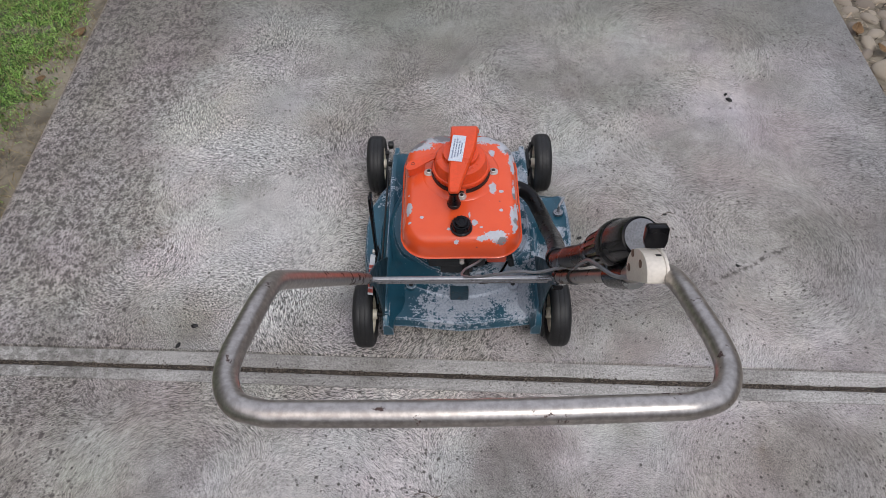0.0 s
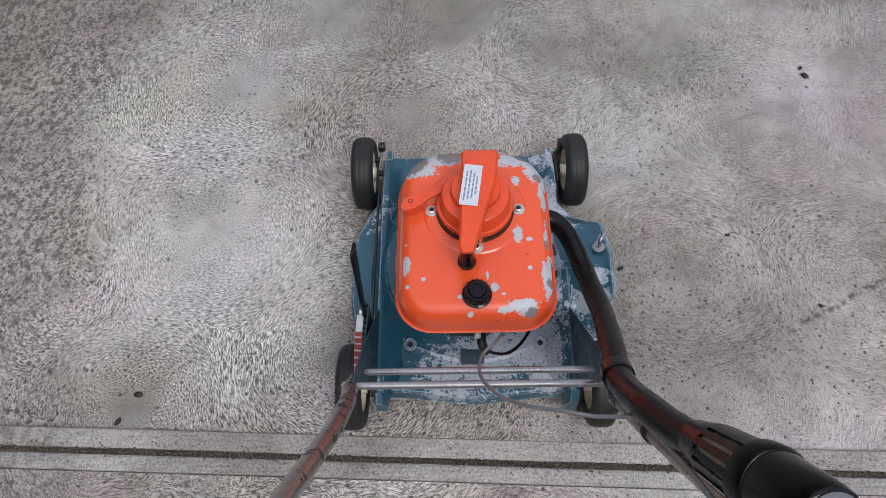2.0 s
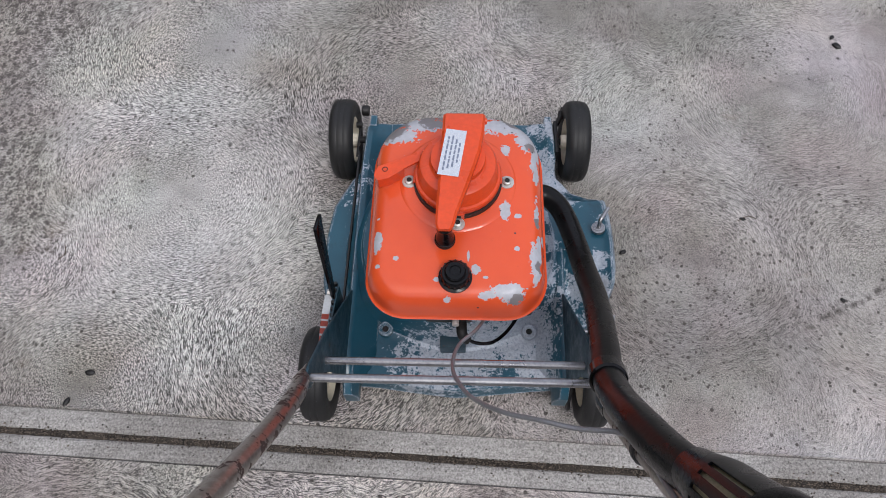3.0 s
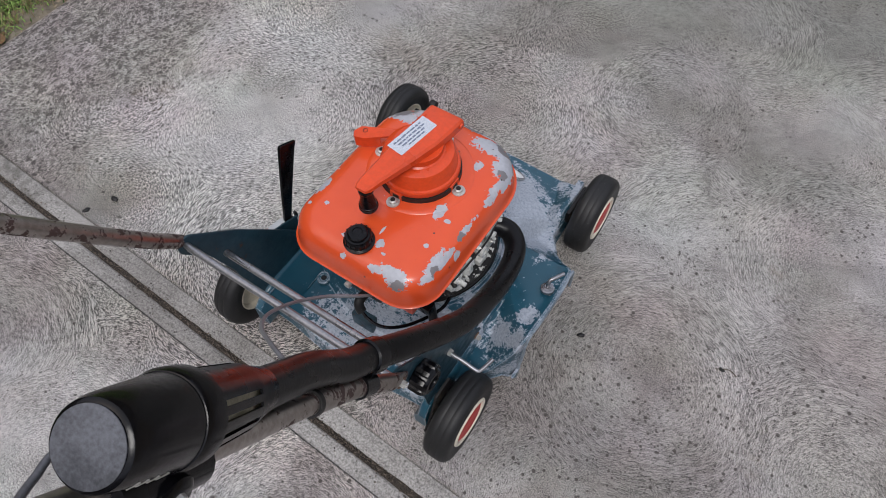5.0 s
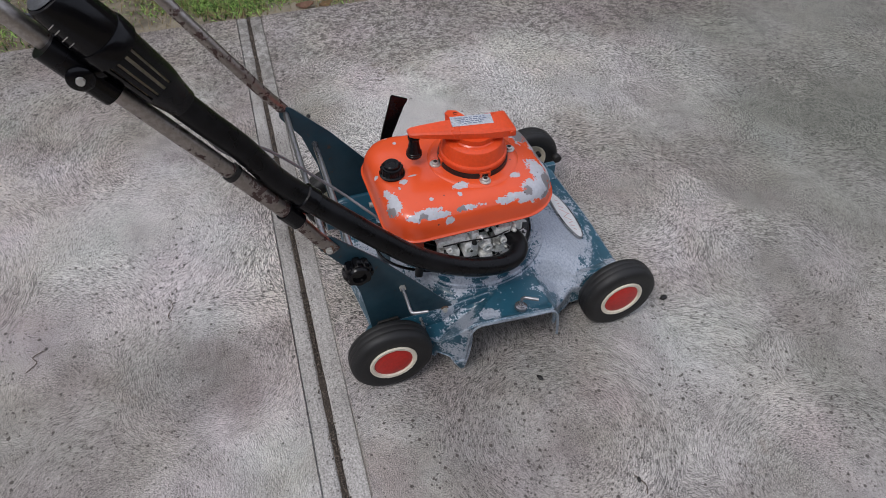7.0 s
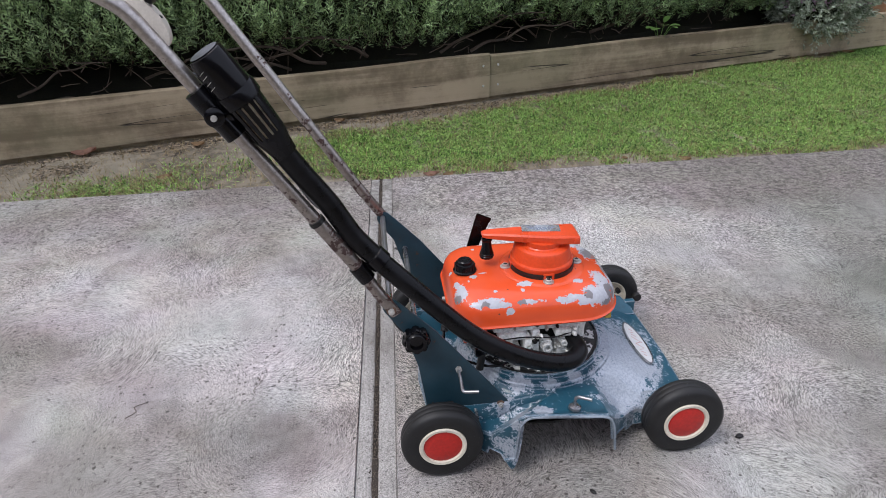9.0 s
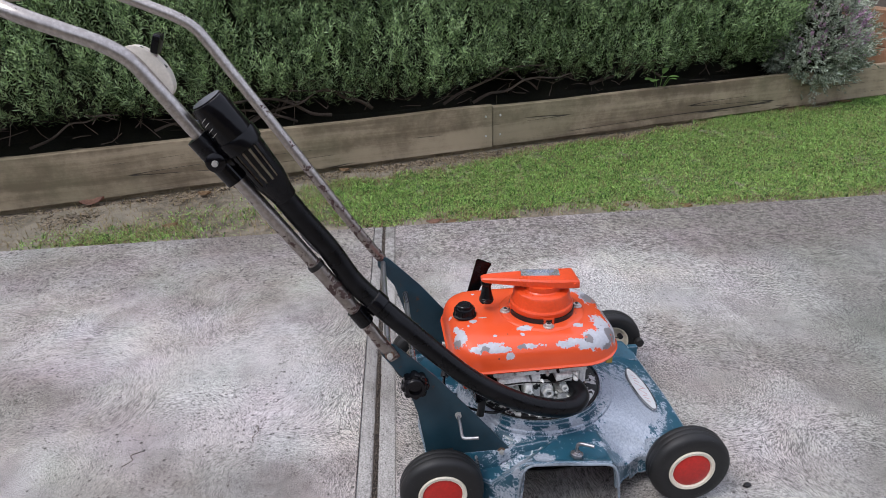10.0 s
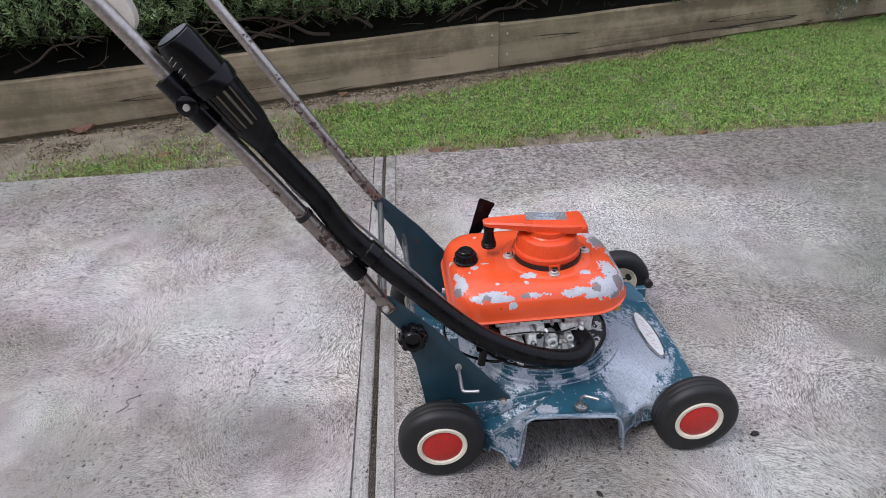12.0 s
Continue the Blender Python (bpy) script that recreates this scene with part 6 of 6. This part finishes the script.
def intake():
    path = curve(HOSE_PATH, 7)
    part("air_hose", sweep(path, 0.0198, 20), HOSE, mower, "thick black rubber air hose", sharp=60)
    # snorkel: slotted canister with a cap
    low, top = Vector((0.205, -0.253, 0.735)), Vector((0.2285, -0.346, 0.903))
    axis = (top - low).normalized()
    side = axis.cross(Vector((0, 1, 0))).normalized() if abs(axis.y) < 0.9 else axis.orthogonal().normalized()
    if side.x < 0:
        side = -side
    up = axis.cross(side)
    # tapered shell with long slots on both flanks, over a pale filter sleeve
    shell = bmesh.new()
    stations = [(0.0208, -0.012), (0.0225, 0.0), (0.0245, 0.012), (0.0275, 0.026), (0.0288, 0.034), (0.0318, 0.098), (0.0325, 0.106)]
    seg = 90
    rings = [[shell.verts.new(low + axis * h + (side * math.cos(2 * math.pi * k / seg) + up * math.sin(2 * math.pi * k / seg)) * r) for k in range(seg)] for r, h in stations]
    for i, (a, b) in enumerate(zip(rings, rings[1:])):
        for k in range(seg):
            turn = (k * 360 / seg + 66) % 180
            if not (i == 4 and turn < 128 and turn % 22 < 8):
                shell.faces.new((a[k], a[(k + 1) % seg], b[(k + 1) % seg], b[k]))
    bmesh.ops.recalc_face_normals(shell, faces=shell.faces)
    bmesh.ops.solidify(shell, geom=shell.faces[:], thickness=0.0022)
    body = part("air_snorkel", shell, PLASTIC, mower, "black plastic air snorkel with slotted sides")
    part("filter_sleeve", lathe([(0.0, 0.015), (0.0205, 0.015), (0.0265, 0.1), (0.0, 0.1)], low, axis, 32), FILTER, body, "pale filter sleeve behind the slots")
    part("snorkel_band", lathe([(0.0322, 0.099), (0.0352, 0.101), (0.0358, 0.119), (0.0338, 0.124), (0.03, 0.125)], low, axis, 40), PLASTIC, body)
    part("snorkel_cap", lathe([(0.0325, 0.121), (0.033, 0.127), (0.0305, 0.165), (0.029, 0.182), (0.0272, 0.1885), (0.0245, 0.19), (0.0, 0.1905)], low, axis, 40), PLASTIC, body, "scuffed black cap with a grey top")
    part("cap_disc", lathe([(0.0, 0.1908), (0.0242, 0.1908), (0.0242, 0.1915), (0.0, 0.1915)], low, axis, 32), plain("grey_worn_plastic", (0.085, 0.088, 0.1), 0.45, 0, 0.6, 70, 0.3), body)
    for h, r in ((0.15, 0.0317), (0.16, 0.0311), (0.141, 0.0323), (0.168, 0.0305)):
        across = axis.cross(Vector((0.8, -0.6, 0)).normalized()).normalized()
        out = across.cross(axis)
        part("scratch", prism([(-0.006, h), (0.007, h + 0.004), (0.007, h + 0.005), (-0.006, h + 0.001)], 0.0012, lambda u, v, w: low + axis * v + across * u + out * (r - 0.0012 + w)), ZINC, body)
    # clamp that holds the snorkel to the handle
    clamp = part("snorkel_clamp", sweep([(0.2195, -0.319, 0.765), (0.2225, -0.343, 0.803), (0.2255, -0.369, 0.842)], [0.0185, 0.0195, 0.0185], 18), PLASTIC, mower, "black plastic clamp on the handle tube")
    part("clamp_block", sweep([Vector((0.221, -0.338, 0.8)), low + axis * 0.085], [0.017, 0.019], 12), PLASTIC, clamp)
    part("clamp_boss", lathe([(0, 0.0), (0.016, 0.0), (0.016, 0.008), (0.012, 0.011), (0, 0.011)], (0.236, -0.343, 0.803), X, 20), PLASTIC, clamp)
    part("clamp_bolt", lathe([(0, 0.0), (0.0055, 0.0), (0.005, 0.004), (0, 0.004)], (0.247, -0.343, 0.803), X, 8), ZINC, clamp)
    # clip that ties the hose to the tube
    k = min(range(len(path)), key=lambda i: abs(path[i].z - 0.5))
    d = (path[k + 1] - path[k - 1]).normalized()
    clip = part("hose_clip", lathe([(0.0205, -0.013), (0.0232, -0.011), (0.0232, 0.011), (0.0205, 0.013)], path[k], d, 24), PLASTIC, mower, "black strap tying hose and handle")
    part("clip_web", sweep([path[k] + Vector((0.0, -0.018, -0.012)), (0.196, -0.139, 0.478)], 0.0095, 10), PLASTIC, clip)
    part("clip_ring", sweep([(0.1955, -0.1285, 0.4625), (0.1965, -0.1475, 0.4925)], 0.0165, 16), PLASTIC, clip)


def handle():
    def side(s):
        return [(s * 0.2075, -0.078, 0.384), (s * 0.206, -0.1, 0.418), (s * 0.199, -0.135, 0.473), (s * 0.2, -0.21, 0.592), (s * 0.212, -0.3, 0.735), (s * 0.221, -0.38, 0.861), (s * 0.226, -0.425, 0.932),
                (s * 0.229, -0.45, 0.966), (s * 0.232, -0.485, 0.99), (s * 0.236, -0.53, 1.01), (s * 0.2385, -0.57, 1.027), (s * 0.234, -0.604, 1.0415), (s * 0.216, -0.632, 1.053), (s * 0.185, -0.643, 1.058)]

    right, left = curve(side(1), 6), curve(side(-1), 6)
    whole = right + curve([(0.185, -0.643, 1.058), (0.06, -0.645, 1.058), (-0.06, -0.645, 1.058), (-0.185, -0.643, 1.058)], 4)[1:-1] + left[::-1]
    n = len(whole)
    # the upper bend stands slightly askew
    whole = [Vector((p.x * (1 - 0.012 * step(p.z, 0.9, 1.05)), p.y + step(p.z, 0.6, 1.05) * 0.014 * p.x, p.z)) for p in whole]

    def flat(i):
        return 1.0 - 0.62 * (1 - step(min(i, n - 1 - i), 1, 7))

    part("handle", sweep(whole, 0.0121, 18, flat=flat), TUBE, mower, "bent steel tube handle with worn rusty legs", sharp=60)
    # sleeve where the upper tube meets the lower
    for s in (1,):
        a, b = Vector((s * 0.2, -0.21, 0.592)), Vector((s * 0.192, -0.12, 0.449))
        part("tube_sleeve", sweep([a, a + (b - a) * 0.45, b - (b - a) * 0.1], [0.0138, 0.0138, 0.0132], 18), TUBE, mower, "rusty lower tube sleeve")
        part("sleeve_collar", sweep([a - (b - a) * 0.02, a + (b - a) * 0.03], 0.0152, 18), DARK, mower)
    for s, lab in ((1, "dark teal steel handle bracket with a bolt"), (-1, "")):
        shape = [(-0.04, 0.247), (-0.066, 0.335), *arc(-0.087, 0.397, 0.0175, 215, 35, 7), (0.0, 0.33), (0.092, 0.211), *arc(0.138, 0.123, 0.016, 45, -90, 6), (-0.022, 0.108), (-0.028, 0.16)]
        br = part("handle_bracket", prism(shape, 0.004, lambda u, v, w: Vector((s * (0.1985 + w), u, v)), 0.0008), BRACKET, mower, lab)
        part("bracket_foot", box(min(s * 0.186, s * 0.2), max(s * 0.186, s * 0.2), -0.02, 0.14, 0.108, 0.124, 0.002), TEAL, br)
        for x, y, z, r in ((0.2115, -0.088, 0.396, 0.0095), (0.2026, 0.134, 0.127, 0.009)):
            part("washer", lathe([(0, 0.0), (r, 0.0), (r, 0.0018), (0, 0.0018)], (s * x, y, z), (s, 0, 0), 18), RUSTY, br)
            part("nut", lathe([(0, 0.0), (r * 0.66, 0.0), (r * 0.66, 0.006), (0.003, 0.006), (0.003, 0.009), (0, 0.009)], (s * (x + 0.0018), y, z), (s, 0, 0), 6), ZINC, br)
        # black hand knob
        if s > 0:
            knob = part("hand_knob", lathe([(0, 0.0), (0.02, 0.0), (0.024, 0.004), (0.024, 0.024), (0.02, 0.03), (0.013, 0.03), (0.012, 0.024), (0, 0.024)], (0.2026, -0.043, 0.325), X, 24), PLASTIC, br, "black fluted plastic knob")
            for k in range(8):
                a = 2 * math.pi * k / 8
                o = Vector((0.2045, -0.043 + 0.0195 * math.cos(a), 0.325 + 0.0195 * math.sin(a)))
                part("flute", lathe([(0, 0.0), (0.008, 0.0), (0.009, 0.003), (0.009, 0.02), (0.0075, 0.0235), (0, 0.0235)], o, X, 8), PLASTIC, knob)
            part("stop_rod", sweep(curve([(0.2, 0.043, 0.233), (0.21, 0.0425, 0.232), (0.23, 0.0435, 0.228), (0.255, 0.044, 0.2215), (0.2615, 0.0475, 0.2205), (0.266, 0.06, 0.2225), (0.27, 0.075, 0.225)], 5), 0.0033, 10), ROD, br, "bent bare steel stop rod")
            part("rail_bolt", sweep([(0.186, 0.079, 0.12), (0.236, 0.079, 0.12)], 0.0035, 8), ROD, br)
            part("rod_nut", lathe([(0, 0.0), (0.007, 0.0), (0.007, 0.006), (0, 0.006)], (0.2026, 0.043, 0.233), X, 6), ZINC, br)
    for y, z, lab in ((-0.0905, 0.4, "two bare steel cross rods"), (-0.0395, 0.31, "")):
        part("cross_rod", sweep([(-0.2, y, z), (-0.07, y, z), (0.07, y, z), (0.2, y, z)], 0.0062, 14), ROD, mower, "bare steel cross rod")


def throttle():
    c = Vector((0.21, -0.427, 0.943))
    along = Vector((0, -0.584, 0.812))
    ahead = Vector((0, 0.812, 0.584))
    shape = [(-0.044, -0.012), (0.044, -0.012), (0.046, 0.0)] + [(0.046 * math.cos(radians(a)), 0.028 * math.sin(radians(a))) for a in range(12, 180, 12)] + [(-0.046, 0.0)]
    disc = part("throttle_box", prism(shape, 0.026, lambda u, v, w: c + along * u + ahead * v + X * (w - 0.013), 0.0025), CREAM, mower, "cream plastic throttle control with a black lever")
    part("cover_rim", prism([(p * 1.03, q * 1.04) for p, q in shape], 0.004, lambda u, v, w: c + along * u + ahead * v + X * (w + 0.0085), 0.001), CREAM, disc)
    far = Vector((0.2145, -0.4, 0.999))
    rise, thick = Vector((0, 0.353, 0.931)), Vector((0, 0.931, -0.353))
    blade = part("throttle_lever", sweep([c + along * 0.012 + ahead * 0.016 + X * 0.0045, far - rise * 0.034, far - rise * 0.02], [0.0042, 0.0038, 0.0034], 8), ROD, disc, "steel throttle lever with a black paddle")
    part("lever_paddle", prism([(-0.0115, -0.029), (0.0115, -0.029), (0.0135, -0.02), (0.013, -0.003), (0.0105, 0.0), (-0.0105, 0.0), (-0.013, -0.003), (-0.0135, -0.02)], 0.011, lambda u, v, w: far + X * u + rise * v + thick * (w - 0.0055), 0.002), PLASTIC, blade, "black plastic paddle")
    part("lever_slot", prism([(-0.012, 0.024), (0.032, 0.0145), (0.034, 0.0205), (-0.012, 0.0287)], 0.006, lambda u, v, w: c + along * u + ahead * v + X * (w + 0.001)), DARK, disc)
    for du, dv in ((-0.03, 0.004), (-0.012, 0.022), (0.02, 0.01)):
        part("cover_screw", lathe([(0, 0.0), (0.005, 0.0), (0.005, 0.001), (0, 0.001)], c + along * du + ahead * dv - X * 0.0129, -X, 12), RUSTY, disc)
    cable = [(0.208, -0.4, 0.9), (0.204, -0.394, 0.878), (0.192, -0.38, 0.862), (0.181, -0.355, 0.845), (0.181, -0.305, 0.787), (0.186, -0.255, 0.7), (0.19, -0.22, 0.634), (0.178, -0.194, 0.598), (0.136, -0.184, 0.568), (0.1, -0.174, 0.556), (0.06, -0.158, 0.52), (0.03, -0.135, 0.477), (0.012, -0.109, 0.436), (-0.002, -0.065, 0.375), (0.006, -0.015, 0.321), (0.034, 0.02, 0.295), (0.05, 0.055, 0.262), (0.055, 0.08, 0.235)]
    part("throttle_cable", sweep(curve(cable, 8), 0.0029, 10), CABLE, mower, "grey sheathed throttle cable", sharp=60)


def height_lever():
    lev = part("height_lever", prism([(-0.0085, 0.0), (0.0085, 0.0), (0.0125, 0.09), (0.017, 0.16), (0.0195, 0.166), (0.0195, 0.174), (-0.019, 0.178), (-0.0215, 0.172), (-0.0165, 0.09)], 0.006, lambda u, v, w: Vector((-0.216 - w - 0.02 * v, 0.111 + u * 0.95 + 0.33 * v, 0.208 + 0.945 * v - 0.33 * u)), 0.0015), PLASTIC, mower, "flat black height adjusting lever")
    part("lever_bolt", lathe([(0, 0.0), (0.006, 0.0), (0.006, 0.005), (0, 0.005)], (-0.223, 0.112, 0.215), -X, 8), ZINC, lev)
    # notched sector with red and white marks
    arm = bmesh.new()
    rows = []
    for k in range(19):
        t = k / 18
        y, z = 0.112 - 0.12 * t, 0.2 + 0.012 * math.sin(3.1 * t)
        rows.append([arm.verts.new((x, y, z + h)) for x, h in ((-0.222, 0.0), (-0.2345, 0.003), (-0.2345, -0.001), (-0.222, -0.004))])
    for a, b in zip(rows, rows[1:]):
        for i in range(4):
            j = (i + 1) % 4
            arm.faces.new((a[i], a[j], b[j], b[i]))
    arm.faces.new(rows[0])
    arm.faces.new(rows[-1][::-1])
    sector = part("height_sector", arm, PAPER, mower, "white sector strip with faded red height marks")
    for k in range(6, 18, 2):
        t0, t1 = k / 18, (k + 1.5) / 18
        f = lambda t: (0.112 - 0.12 * t, 0.2 + 0.012 * math.sin(3.1 * t))
        (ya, za), (yb, zb) = f(t0), f(min(t1, 1))
        m = bmesh.new()
        vs = [m.verts.new(p) for p in ((-0.2222, ya, za + 0.0008), (-0.2343, ya, za + 0.0037), (-0.2343, yb, zb + 0.0037), (-0.2222, yb, zb + 0.0008))]
        m.faces.new(vs)
        bmesh.ops.solidify(m, geom=m.faces[:], thickness=0.0008)
        part("red_mark", m, FADED_RED, sector)
    plate = [(0.12, 0.13), (0.13, 0.205), (0.06, 0.232), (0.0, 0.215), (-0.012, 0.16), (0.03, 0.12)]
    part("sector_plate", prism(plate, 0.003, lambda u, v, w: Vector((-0.211 - w, u, v)), 0.0006), BRACKET, mower, "dark steel plate under the height sector")
    for k in range(7):
        part("tooth", box(-0.2215, -0.2145, 0.13 - 0.012 * k, 0.135 - 0.012 * k, 0.195, 0.21, 0.001), DARK, sector)
    # link bar to the front axle
    bar = part("link_bar", prism([(0.1, -0.006), (0.47, -0.006), (0.47, 0.006), (0.1, 0.006)], 0.004, lambda u, v, w: Vector((-0.2105 - w, u, 0.142 + v - 0.05 * (u - 0.1))), 0.001), DARK, mower, "black steel link bar")
    part("front_crank", prism([(-0.008, 0.0), (0.008, 0.0), (0.007, 0.085), (-0.007, 0.085)], 0.005, lambda u, v, w: Vector((-0.216 - w, 0.47 + u + 0.95 * v * 0.95, 0.12 - 0.1 * v)), 0.001), DARK, bar)
    part("crank_pin", lathe([(0, 0.0), (0.007, 0.0), (0.007, 0.012), (0, 0.012)], (-0.215, 0.55, 0.115), -X, 12), DARK, bar)
    part("crank_end", lathe([(0, 0.0), (0.011, 0.0), (0.012, 0.002), (0.012, 0.014), (0.01, 0.016), (0, 0.016)], (-0.206, 0.604, 0.095), -X, 14), DARK, bar)


for wx, wy, ws in ((0.25, 0.0, 1), (0.25, 0.53, 1), (-0.252, 0.0, -1), (-0.252, 0.53, -1)):
    wheel(wx, wy, ws)
deck()
engine()
tank()
starter()
intake()
handle()
throttle()
height_lever()
for y in (0.0, 0.53):
    part("axle_bar", sweep([(-0.215, y, 0.0875), (-0.2, y, 0.08), (-0.18, y, 0.045), (0.0, y, 0.042), (0.18, y, 0.045), (0.2, y, 0.08), (0.215, y, 0.0875)], 0.007, 10), DARK, mower)
# added dark plate over the rear rail's outer end, for its dirt and shade
part("rear_arm", prism([*arc(-0.036, 0.058, 0.0165, 110, 300, 8), (0.01, 0.062), (0.045, 0.1), (0.03, 0.152), (-0.012, 0.15)], 0.005, lambda u, v, w: Vector((0.2075 + w, u, v)), 0.001), DARK, mower, "added dark plate standing in for dirt and shade on the rear rail")
part("front_arm", box(0.206, 0.2145, 0.49, 0.575, 0.07, 0.105, 0.003), DARK, mower, "dark steel axle arm")
part("front_spigot", sweep([(0.21, 0.565, 0.095), (0.222, 0.585, 0.1), (0.224, 0.6, 0.102)], 0.006, 10), DARK, mower)

# ---------------- planting and small things ----------------
hedge()
lavender()
weed(-3.06, 1.84, 0.14)
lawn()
bits()
pebble_bed()
